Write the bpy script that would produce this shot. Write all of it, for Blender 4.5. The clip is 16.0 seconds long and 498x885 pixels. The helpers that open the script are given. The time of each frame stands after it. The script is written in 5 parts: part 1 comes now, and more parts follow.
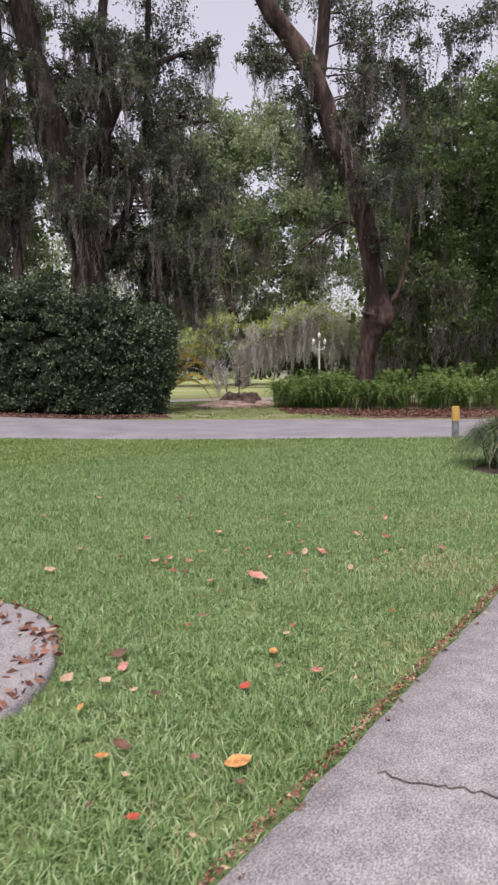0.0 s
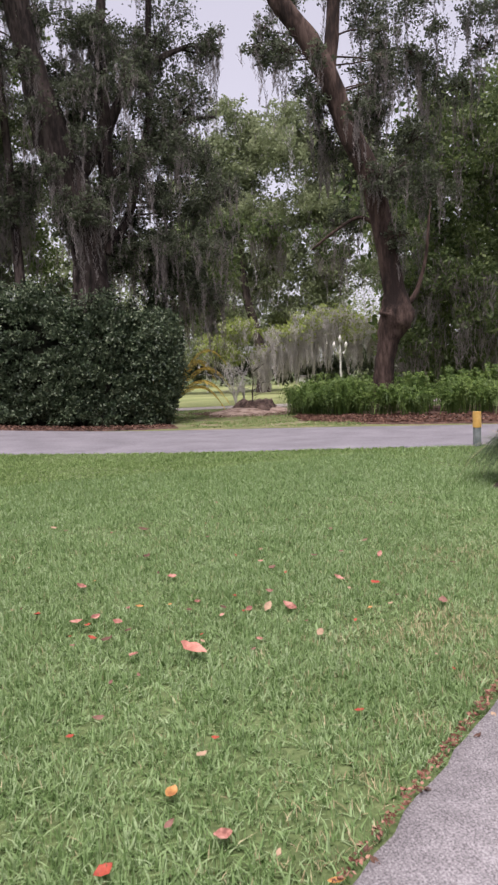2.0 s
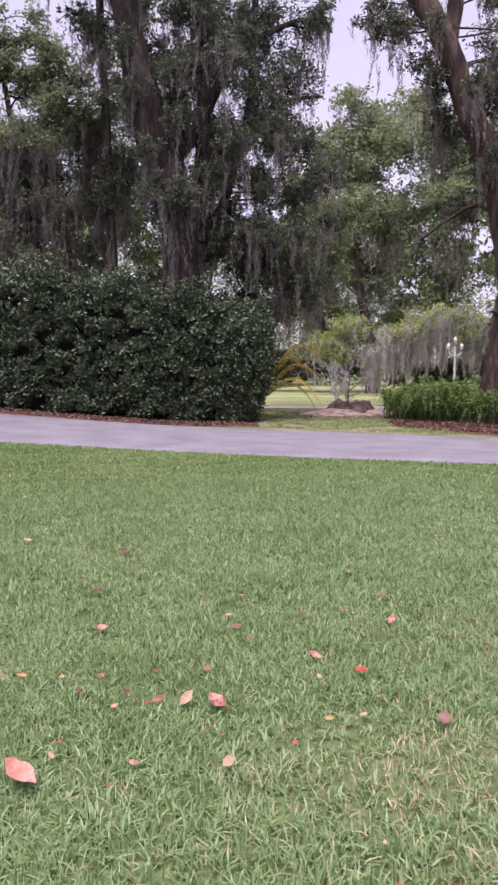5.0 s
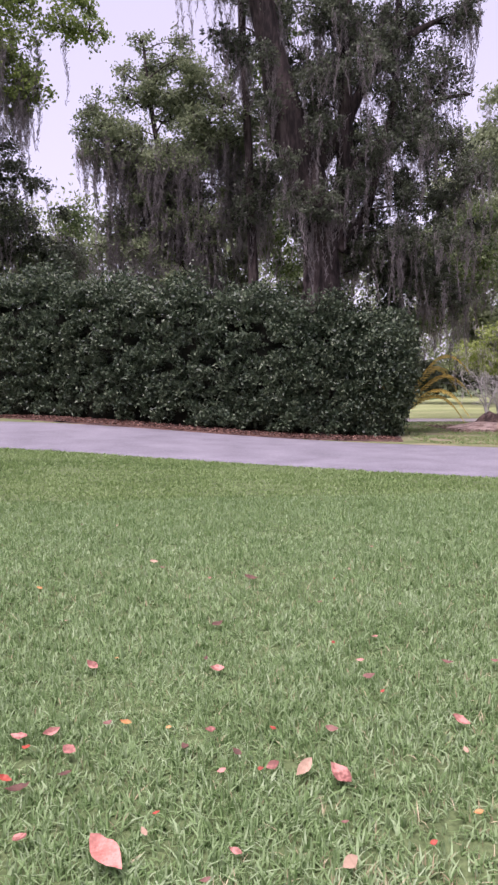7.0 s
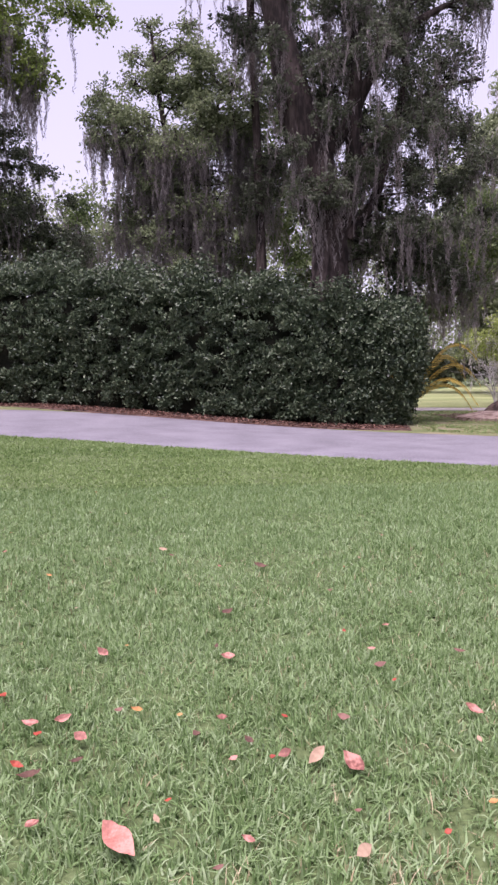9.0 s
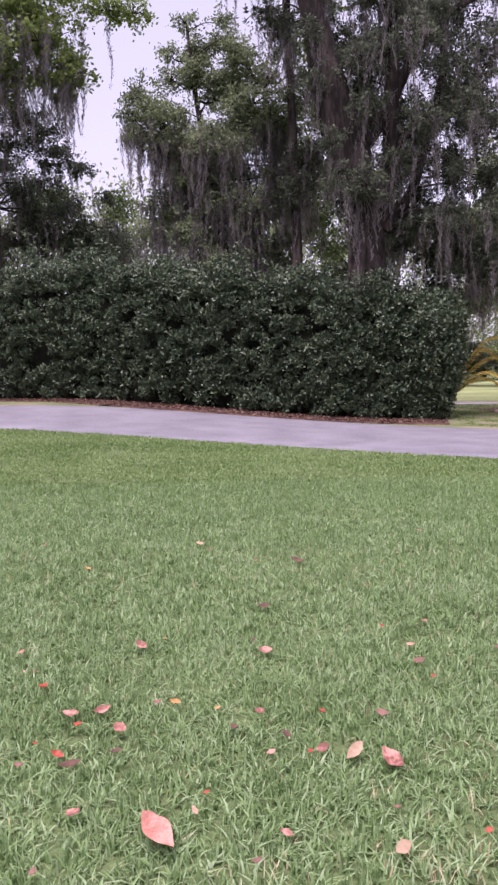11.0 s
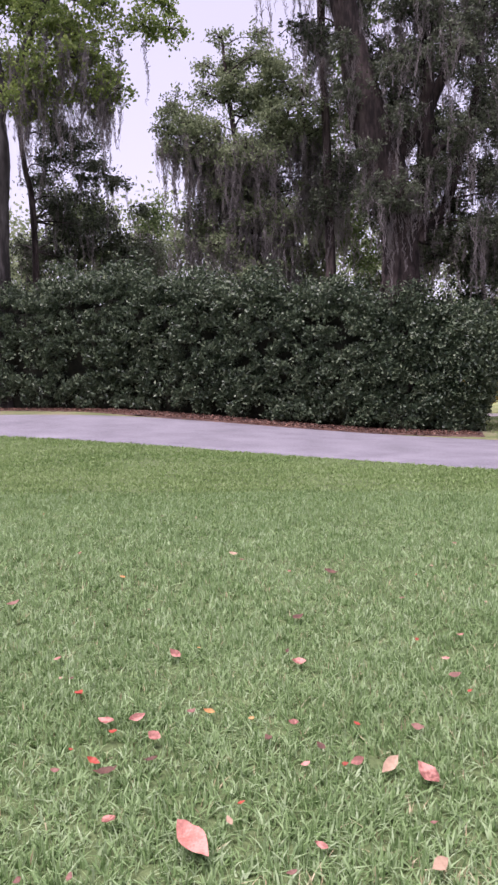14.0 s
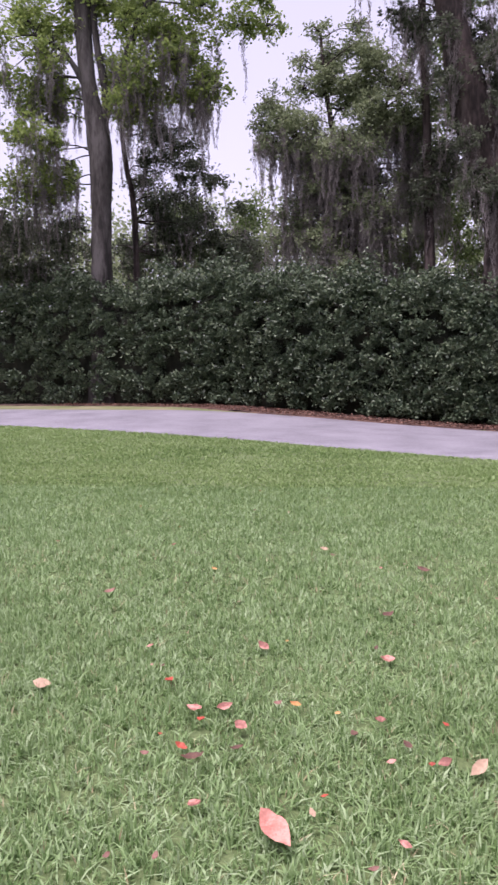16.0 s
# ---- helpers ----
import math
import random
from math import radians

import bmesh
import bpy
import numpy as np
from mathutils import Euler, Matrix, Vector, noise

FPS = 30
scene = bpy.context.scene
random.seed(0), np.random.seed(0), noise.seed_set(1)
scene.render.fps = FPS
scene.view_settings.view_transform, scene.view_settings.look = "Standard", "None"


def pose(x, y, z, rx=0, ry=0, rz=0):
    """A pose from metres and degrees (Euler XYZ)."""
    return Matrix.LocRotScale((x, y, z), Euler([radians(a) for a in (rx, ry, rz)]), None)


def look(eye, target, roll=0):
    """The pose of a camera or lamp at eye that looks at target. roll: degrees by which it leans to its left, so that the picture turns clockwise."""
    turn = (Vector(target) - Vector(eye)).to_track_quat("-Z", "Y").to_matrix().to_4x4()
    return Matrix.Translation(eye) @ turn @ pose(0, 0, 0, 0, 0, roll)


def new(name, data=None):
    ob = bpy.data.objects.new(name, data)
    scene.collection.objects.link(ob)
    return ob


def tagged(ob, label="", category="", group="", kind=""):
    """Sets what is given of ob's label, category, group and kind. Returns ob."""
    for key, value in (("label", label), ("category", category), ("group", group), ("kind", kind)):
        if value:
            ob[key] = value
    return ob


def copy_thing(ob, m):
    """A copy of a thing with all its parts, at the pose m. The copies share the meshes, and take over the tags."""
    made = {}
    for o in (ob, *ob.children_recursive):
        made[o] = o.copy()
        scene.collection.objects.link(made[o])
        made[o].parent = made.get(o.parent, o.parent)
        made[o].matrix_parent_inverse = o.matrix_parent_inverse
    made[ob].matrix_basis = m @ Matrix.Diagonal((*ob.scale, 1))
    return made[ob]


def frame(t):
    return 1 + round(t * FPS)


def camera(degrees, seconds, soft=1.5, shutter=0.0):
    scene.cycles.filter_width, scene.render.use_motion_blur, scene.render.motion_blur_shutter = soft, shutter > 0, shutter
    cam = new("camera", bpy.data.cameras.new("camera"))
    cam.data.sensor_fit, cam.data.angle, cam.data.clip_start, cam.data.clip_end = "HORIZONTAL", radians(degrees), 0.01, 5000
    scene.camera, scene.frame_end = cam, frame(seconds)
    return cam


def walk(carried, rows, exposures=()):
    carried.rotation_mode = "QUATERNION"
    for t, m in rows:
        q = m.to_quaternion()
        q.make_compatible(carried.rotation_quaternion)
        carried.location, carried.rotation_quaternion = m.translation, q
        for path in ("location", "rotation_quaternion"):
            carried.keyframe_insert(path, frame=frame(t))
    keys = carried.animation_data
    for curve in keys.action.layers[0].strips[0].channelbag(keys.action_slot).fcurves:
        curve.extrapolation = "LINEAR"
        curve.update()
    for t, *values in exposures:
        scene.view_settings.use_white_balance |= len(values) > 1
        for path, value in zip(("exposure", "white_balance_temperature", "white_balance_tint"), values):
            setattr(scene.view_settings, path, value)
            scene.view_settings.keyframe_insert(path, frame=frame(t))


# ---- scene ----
cam = camera(37.1, 16.0, soft=2.5, shutter=0.3)
PATH = [
    (0, (-2.423, -4.636, 1.532), (-1.511, -2.868, 1.327), -1.1),
    (0.5, (-2.139, -4.374, 1.519), (-1.195, -2.624, 1.301), -1.3),
    (1, (-1.877, -4.173, 1.505), (-0.835, -2.479, 1.289), -2.9),
    (1.5, (-1.539, -3.985, 1.535), (-0.636, -2.211, 1.337), -2.8),
    (2, (-1.349, -3.748, 1.523), (-0.507, -1.944, 1.335), -2.3),
    (2.5, (-1.164, -3.49, 1.507), (-0.242, -1.723, 1.344), -2.4),
    (3, (-0.861, -3.288, 1.479), (0.024, -1.503, 1.307), -1.7),
    (5.3, (0.131, -2.588, 1.471), (0.637, -0.662, 1.286), 0.5),
    (5.5, (0.14, -2.5, 1.47), (0.621, -0.567, 1.289), 0.7),
    (6, (0.169, -2.321, 1.483), (0.552, -0.363, 1.335), 0.2),
    (6.5, (0.228, -2.257, 1.484), (0.454, -0.276, 1.336), -0.3),
    (7, (0.273, -2.26, 1.477), (0.444, -0.273, 1.325), -0.6),
    (7.5, (0.279, -2.269, 1.473), (0.444, -0.282, 1.322), -0.8),
    (8, (0.269, -2.256, 1.476), (0.43, -0.269, 1.316), -0.7),
    (8.5, (0.259, -2.233, 1.467), (0.419, -0.246, 1.295), -0.6),
    (11, (0.25, -2.223, 1.46), (0.304, -0.233, 1.266), -0.9),
    (11.5, (0.259, -2.227, 1.463), (0.291, -0.236, 1.274), -1.0),
    (12, (0.259, -2.235, 1.461), (0.281, -0.243, 1.281), -0.9),
    (12.5, (0.26, -2.242, 1.463), (0.276, -0.25, 1.292), -0.9),
    (13, (0.246, -2.245, 1.468), (0.254, -0.252, 1.301), -0.7),
    (13.5, (0.237, -2.244, 1.467), (0.231, -0.251, 1.302), -0.7),
    (14, (0.23, -2.236, 1.461), (0.2, -0.243, 1.297), -0.7),
    (14.5, (0.232, -2.233, 1.467), (0.168, -0.241, 1.298), -1.0),
    (15, (0.232, -2.227, 1.463), (0.119, -0.238, 1.294), -1.2),
    (15.5, (0.25, -2.234, 1.458), (0.07, -0.25, 1.287), -1.4),
    (16, (0.264, -2.245, 1.454), (-0.023, -0.273, 1.282), -0.9),
]
walk(cam, [(t, look(eye, target, roll)) for t, eye, target, roll in PATH], exposures=[(0.0, 0.85, 6750, 14), (3.2, 0.96, 6600, 21), (6.0, 1.11, 6280, 33), (12.5, 1.14, 6270, 32), (16.0, 1.19, 6270, 30)])

# ---- light: a pale, even evening sky with a veiled sun ----
world = bpy.data.worlds.new("evening_sky")
scene.world = world
world.use_nodes = True
wn, wl = world.node_tree.nodes, world.node_tree.links
sky = wn.new("ShaderNodeTexSky")
sky.sky_type = "NISHITA"
sky.sun_disc = False
sky.sun_elevation, sky.sun_rotation = radians(62), radians(214)
sky.air_density, sky.dust_density, sky.ozone_density = 1.0, 3.0, 1.0
hue = wn.new("ShaderNodeHueSaturation")
hue.inputs["Saturation"].default_value = 0.38
hue.inputs["Value"].default_value = 1.0
wl.new(sky.outputs[0], hue.inputs["Color"])
veil = wn.new("ShaderNodeMixRGB")
veil.inputs[0].default_value = 0.5
veil.inputs[2].default_value = (4.2, 4.1, 5.0, 1)
wl.new(hue.outputs[0], veil.inputs[1])
wl.new(veil.outputs[0], wn["Background"].inputs[0])
wn["Background"].inputs[1].default_value = 0.106

sun = new("sun", bpy.data.lights.new("sun", "SUN"))
sun.data.energy, sun.data.angle, sun.data.color = 3.1, radians(50), (1.0, 0.96, 0.94)
sun.matrix_world = look((-25, -30, 120), (0, 0, 0))

# ---- materials ----
rng = np.random.default_rng(7)


def material(name, tones, rough=0.8, scale=6.0, fine=60.0, bump=0.15, island=0.0, see=0.0, distance=0.01, spec=0.3, stretch=None, share=(0.9, 0.45)):
    """Tones blend by coarse and fine noise in world metres, by island for leaves; see: share of light let through."""
    m = bpy.data.materials.new(name)
    m.use_nodes = True
    n, l = m.node_tree.nodes, m.node_tree.links
    b = n["Principled BSDF"]
    geo = n.new("ShaderNodeNewGeometry")
    src = geo.outputs["Position"]
    if stretch:
        mp = n.new("ShaderNodeMapping")
        mp.inputs["Scale"].default_value = stretch
        l.new(src, mp.inputs[0])
        src = mp.outputs[0]
    big = n.new("ShaderNodeTexNoise")
    big.inputs["Scale"].default_value, big.inputs["Detail"].default_value = scale, 5
    small = n.new("ShaderNodeTexNoise")
    small.inputs["Scale"].default_value, small.inputs["Detail"].default_value = fine, 3
    l.new(src, big.inputs["Vector"])
    l.new(src, small.inputs["Vector"])
    mix = n.new("ShaderNodeMath")
    mix.operation = "MULTIPLY_ADD"
    mix.inputs[1].default_value = share[1]
    l.new(small.outputs[0], mix.inputs[0])
    lift = n.new("ShaderNodeMath")
    lift.operation = "MULTIPLY_ADD"
    lift.inputs[1].default_value, lift.inputs[2].default_value = share[0], 0.5 - 0.5 * sum(share)
    l.new(big.outputs[0], lift.inputs[0])
    l.new(lift.outputs[0], mix.inputs[2])
    fac = mix.outputs[0]
    if island:
        im = n.new("ShaderNodeMath")
        im.operation = "MULTIPLY_ADD"
        im.inputs[1].default_value = island
        l.new(geo.outputs["Random Per Island"], im.inputs[0])
        sc = n.new("ShaderNodeMath")
        sc.operation = "MULTIPLY"
        sc.inputs[1].default_value = 1 - island
        l.new(fac, sc.inputs[0])
        l.new(sc.outputs[0], im.inputs[2])
        fac = im.outputs[0]
    ramp = n.new("ShaderNodeValToRGB")
    els = ramp.color_ramp.elements
    while len(els) < len(tones):
        els.new(0.5)
    for i, tone in enumerate(tones):
        els[i].position = (0.2 + 0.6 * i / max(1, len(tones) - 1)) if island else (0.37 + 0.26 * i / max(1, len(tones) - 1))
        els[i].color = (*tone, 1)
    l.new(fac, ramp.inputs[0])
    l.new(ramp.outputs[0], b.inputs["Base Color"])
    b.inputs["Roughness"].default_value = rough
    b.inputs["Specular IOR Level"].default_value = spec
    if bump:
        bp = n.new("ShaderNodeBump")
        bp.inputs["Strength"].default_value, bp.inputs["Distance"].default_value = bump, distance
        l.new(fac if not island else small.outputs[0], bp.inputs["Height"])
        l.new(bp.outputs[0], b.inputs["Normal"])
    if see:
        tr = n.new("ShaderNodeBsdfTranslucent")
        l.new(ramp.outputs[0], tr.inputs[0])
        ms = n.new("ShaderNodeMixShader")
        ms.inputs[0].default_value = see
        l.new(b.outputs[0], ms.inputs[1])
        l.new(tr.outputs[0], ms.inputs[2])
        l.new(ms.outputs[0], n["Material Output"].inputs[0])
    return m


SOIL = material("lawn_soil", [(0.055, 0.078, 0.028), (0.085, 0.118, 0.044), (0.115, 0.15, 0.062)], 0.95, 0.6, 40, 0.6, distance=0.03, share=(0.45, 0.7))
GRASS = material("grass_blade", [(0.105, 0.182, 0.062), (0.18, 0.28, 0.104), (0.26, 0.365, 0.17), (0.37, 0.46, 0.275)], 0.55, 1.7, 13, 0, island=0.5, see=0.38, spec=0.3, share=(0.7, 0.7))
# darker than GRASS to paint far tree shade; stretched noise gives mowing streaks
SHADEDMOWN = material("shaded_mown_blade", [(0.085, 0.15, 0.042), (0.155, 0.24, 0.076), (0.225, 0.315, 0.12), (0.33, 0.41, 0.205)], 0.5, 0.5, 4, 0, island=0.4, see=0.38, spec=0.3, stretch=(0.35, 1.5, 1), share=(0.8, 0.6))
THATCH = material("dry_grass", [(0.20, 0.16, 0.09), (0.34, 0.29, 0.17), (0.42, 0.37, 0.24)], 0.9, 2, 9, 0, island=0.6)
ASPHALT = material("worn_asphalt", [(0.115, 0.108, 0.123), (0.148, 0.139, 0.158), (0.165, 0.156, 0.176), (0.19, 0.18, 0.2)], 0.85, 1.1, 30, 0.3, distance=0.008, share=(0.6, 0.6))
CONCRETE = material("rough_concrete", [(0.1, 0.092, 0.099), (0.172, 0.16, 0.17), (0.205, 0.192, 0.203), (0.29, 0.274, 0.286)], 0.9, 9, 120, 0.6, distance=0.005, share=(0.28, 0.9))
CRACK = material("dirt_in_crack", [(0.04, 0.035, 0.03), (0.07, 0.06, 0.05)], 0.95, 20, 90, 0.2)
MULCH = material("leaf_mulch", [(0.028, 0.015, 0.012), (0.06, 0.032, 0.025), (0.115, 0.068, 0.053)], 0.95, 2.5, 18, 1.0, distance=0.04)
LITTER = material("reddish_litter", [(0.06, 0.028, 0.02), (0.115, 0.058, 0.042), (0.24, 0.14, 0.105)], 0.95, 9, 60, 0.8, island=0.6, distance=0.02)
STRAW = material("dry_verge", [(0.085, 0.105, 0.038), (0.125, 0.138, 0.06), (0.19, 0.165, 0.105)], 0.95, 0.8, 25, 0.6, distance=0.03)
CHIPS = material("wood_chips", [(0.14, 0.09, 0.07), (0.26, 0.19, 0.155), (0.36, 0.28, 0.24)], 0.95, 4, 40, 0.8, distance=0.03)
FARLAWN = material("far_lawn", [(0.16, 0.19, 0.075), (0.21, 0.24, 0.10), (0.26, 0.275, 0.13)], 0.95, 0.3, 8, 0.3)
SAND = material("sandy_track", [(0.24, 0.215, 0.205), (0.31, 0.285, 0.275)], 0.95, 0.8, 20, 0.2)
BARK = material("oak_bark", [(0.013, 0.0095, 0.009), (0.042, 0.031, 0.029), (0.088, 0.069, 0.065)], 0.95, 3.0, 14, 1.0, distance=0.05, stretch=(1, 1, 0.22))
GREYBARK = material("grey_bark", [(0.025, 0.022, 0.021), (0.055, 0.049, 0.047), (0.09, 0.082, 0.08)], 0.95, 3.0, 14, 1.0, distance=0.04, stretch=(1, 1, 0.25))
DARKMULCH = material("dark_mulch", [(0.018, 0.012, 0.010), (0.045, 0.031, 0.026), (0.08, 0.056, 0.046)], 0.95, 4, 40, 1.0, distance=0.03)
REDBARK = material("reddish_bark", [(0.014, 0.0085, 0.0075), (0.04, 0.025, 0.021), (0.085, 0.057, 0.049)], 0.95, 2.5, 14, 1.0, distance=0.05, stretch=(1, 1, 0.25))
PALEBARK = material("pale_bark", [(0.24, 0.225, 0.225), (0.36, 0.34, 0.34), (0.46, 0.44, 0.44)], 0.95, 4, 20, 0.6, distance=0.02, stretch=(1, 1, 0.3))
OAKLEAF = material("oak_leaf", [(0.032, 0.041, 0.027), (0.08, 0.098, 0.06), (0.165, 0.19, 0.125)], 0.55, 0.8, 3.5, 0, island=0.4, see=0.45, spec=0.35, share=(0.7, 0.9))
FRESHLEAF = material("fresh_leaf", [(0.085, 0.125, 0.042), (0.2, 0.27, 0.075), (0.33, 0.4, 0.115)], 0.55, 0.5, 3, 0, island=0.4, see=0.52, share=(0.7, 0.8))
OLIVELEAF = material("olive_leaf", [(0.07, 0.09, 0.048), (0.17, 0.21, 0.11), (0.29, 0.335, 0.19)], 0.55, 0.6, 3, 0, island=0.4, see=0.5, share=(0.7, 0.9))
WOODLEAF = material("woodland_leaf", [(0.036, 0.058, 0.024), (0.095, 0.135, 0.05), (0.2, 0.25, 0.095)], 0.55, 0.4, 2.6, 0, island=0.38, see=0.45, share=(0.7, 0.9))
# far leaves: distance haze is put into these lighter tones
HAZYLEAF = material("hazed_leaf", [(0.13, 0.16, 0.088), (0.225, 0.268, 0.145), (0.345, 0.38, 0.23)], 0.7, 0.3, 1.6, 0, island=0.35, see=0.5, share=(0.7, 0.8))
LIMELEAF = material("lime_leaf", [(0.19, 0.24, 0.07), (0.28, 0.34, 0.1), (0.36, 0.41, 0.15)], 0.7, 0.3, 3, 0, island=0.4, see=0.48)
HEDGELEAF = material("hedge_leaf", [(0.016, 0.03, 0.016), (0.044, 0.07, 0.037), (0.085, 0.12, 0.066), (0.155, 0.19, 0.115)], 0.48, 0.9, 6, 0, island=0.6, see=0.15, spec=0.42, share=(0.7, 0.8))
# near-black tones paint the shade seen through gaps in the hedge
HEDGESHADE = material("hedge_inner_shade", [(0.010, 0.012, 0.008), (0.028, 0.028, 0.018)], 0.95, 3, 20, 0.5)
MOSS = material("spanish_moss", [(0.15, 0.132, 0.13), (0.235, 0.212, 0.208), (0.33, 0.302, 0.295)], 0.95, 0.5, 6, 0, island=0.45, see=0.5)
# far moss, lightened beyond its own grey for haze and missing light
HAZYMOSS = material("hazed_pale_moss", [(0.44, 0.405, 0.42), (0.55, 0.52, 0.535), (0.66, 0.63, 0.645)], 0.95, 0.3, 4, 0, island=0.5, see=0.5)
FERNLEAF = material("fern_leaf", [(0.036, 0.07, 0.018), (0.085, 0.145, 0.034), (0.18, 0.25, 0.065)], 0.5, 0.6, 6, 0, island=0.5, see=0.35)
LILYTURF = material("lilyturf_leaf", [(0.02, 0.034, 0.015), (0.05, 0.078, 0.036), (0.13, 0.165, 0.09)], 0.45, 1.5, 8, 0, island=0.65, see=0.2)
YELLOWFROND = material("yellowing_frond", [(0.24, 0.21, 0.05), (0.48, 0.35, 0.075), (0.6, 0.45, 0.11)], 0.6, 1.5, 8, 0, island=0.5, see=0.4)
STUMPWOOD = material("stump_wood", [(0.04, 0.026, 0.022), (0.085, 0.056, 0.047), (0.15, 0.105, 0.09)], 0.95, 5, 25, 0.9, distance=0.04)
WHITE = material("white_paint", [(0.55, 0.54, 0.54), (0.66, 0.65, 0.65)], 0.5, 6, 40, 0.05)
YELLOW = material("yellow_sleeve", [(0.52, 0.31, 0.09), (0.62, 0.39, 0.15)], 0.45, 9, 50, 0.05)
GREYPOST = material("weathered_post", [(0.12, 0.14, 0.15), (0.22, 0.24, 0.25)], 0.8, 9, 60, 0.3)
PINKLEAF = material("salmon_dead_leaf", [(0.27, 0.105, 0.08), (0.37, 0.155, 0.118), (0.43, 0.215, 0.17)], 0.6, 20, 120, 0.2)
REDLEAF = material("red_dead_leaf", [(0.22, 0.035, 0.022), (0.32, 0.06, 0.033)], 0.6, 20, 120, 0.2)
DULLLEAF = material("dusty_dead_leaf", [(0.13, 0.065, 0.05), (0.22, 0.115, 0.09)], 0.7, 20, 120, 0.2)
BROWNLEAF = material("brown_dead_leaf", [(0.06, 0.03, 0.022), (0.13, 0.065, 0.045)], 0.7, 20, 120, 0.2)
TANLEAF = material("tan_dead_leaf", [(0.27, 0.18, 0.12), (0.36, 0.25, 0.17)], 0.7, 20, 120, 0.2)
ORANGELEAF = material("orange_dead_leaf", [(0.24, 0.1, 0.035), (0.36, 0.18, 0.06), (0.44, 0.25, 0.1)], 0.6, 20, 120, 0.2)
BLUSHLEAF = material("blush_dead_leaf", [(0.15, 0.058, 0.044), (0.27, 0.115, 0.09), (0.39, 0.2, 0.16)], 0.65, 14, 70, 0.3, share=(1.2, 0.6))
SAPBARK = material("sapling_bark", [(0.1, 0.095, 0.09), (0.17, 0.16, 0.155), (0.23, 0.22, 0.21)], 0.95, 4, 20, 0.6, distance=0.02, stretch=(1, 1, 0.3))
CRUMBS = material("leaf_crumbs", [(0.11, 0.045, 0.032), (0.22, 0.1, 0.072), (0.36, 0.2, 0.15)], 0.95, 9, 60, 0, island=0.7)


# ---- builders ----
def mesh_of(name, verts, faces, mat, smooth=False):
    """A mesh from arrays of corners and of equal-sided faces."""
    verts, faces = np.asarray(verts, np.float32), np.asarray(faces, np.int32)
    me = bpy.data.meshes.new(name)
    me.vertices.add(len(verts))
    me.vertices.foreach_set("co", verts.ravel())
    me.loops.add(faces.size)
    me.loops.foreach_set("vertex_index", faces.ravel())
    me.polygons.add(len(faces))
    me.polygons.foreach_set("loop_start", np.arange(len(faces), dtype=np.int32) * faces.shape[1])
    me.polygons.foreach_set("loop_total", np.full(len(faces), faces.shape[1], np.int32))
    if smooth:
        me.polygons.foreach_set("use_smooth", np.ones(len(faces), bool))
    me.update()
    me.materials.append(mat)
    return me


def part(name, me, parent, label=""):
    ob = new(name, me)
    ob.parent = parent
    return tagged(ob, label)


def thing(name, at, label, category, group="", kind=""):
    ob = new(name)
    ob.location = at
    return tagged(ob, label, category, group, kind)


def smooth(t):
    t = np.clip(t, 0, 1)
    return t * t * (3 - 2 * t)


def ground_z(x, y):
    """The lawn is level; the land rises gently beyond the road to the north-west."""
    x, y = np.asarray(x, float), np.asarray(y, float)
    return 0.62 * smooth((6.5 - x) / 12) * smooth((y - 6) / 16) - 0.04


def joined(pieces):
    """Several (verts, faces) as one."""
    vs, fs, n = [], [], 0
    for v, f in pieces:
        vs.append(np.asarray(v))
        fs.append(np.asarray(f) + n)
        n += len(v)
    return np.concatenate(vs), np.concatenate(fs)


def curve_points(pts, steps):
    """A smooth line through the given points (rows of any width)."""
    p = np.array(pts, float)
    p = np.vstack([2 * p[0] - p[1], p, 2 * p[-1] - p[-2]])
    out = []
    for i in range(1, len(p) - 2):
        for t in np.arange(steps) / steps:
            a, b, c, d = p[i - 1], p[i], p[i + 1], p[i + 2]
            out.append(0.5 * (2 * b + (c - a) * t + (2 * a - 5 * b + 4 * c - d) * t * t + (3 * b - a - 3 * c + d) * t ** 3))
    out.append(p[-2])
    return np.array(out)


def tube(pts, steps=4, sides=9, rough=0.12, flare=0.0):
    """A tapered, uneven limb through rows of x, y, z, radius."""
    line = curve_points(pts, steps)
    along = np.gradient(line[:, :3], axis=0)
    along /= np.linalg.norm(along, axis=1)[:, None] + 1e-9
    side = np.cross(along, (0.3, 1.0, 0.1))
    side /= np.linalg.norm(side, axis=1)[:, None] + 1e-9
    over = np.cross(along, side)
    a = np.linspace(0, 2 * np.pi, sides, endpoint=False)
    lump = 1 + rough * (rng.random((len(line), sides)) - 0.5) * 2 + rough * 0.7 * np.sin(a * 3 + 1)[None]
    r = np.maximum(line[:, 3], 0.004)[:, None] * lump
    if flare:
        k = np.exp(-np.arange(len(line)) / (steps * 0.6))[:, None]
        r = r * (1 + flare * k * (0.6 + 0.4 * np.sin(a * 5)[None]))
    v = line[:, None, :3] + r[..., None] * (np.cos(a)[None, :, None] * side[:, None] + np.sin(a)[None, :, None] * over[:, None])
    n = len(line)
    i, j = np.meshgrid(np.arange(n - 1), np.arange(sides), indexing="ij")
    k = (j + 1) % sides
    f = np.stack([i * sides + j, i * sides + k, (i + 1) * sides + k, (i + 1) * sides + j], -1).reshape(-1, 4)
    return v.reshape(-1, 3), f


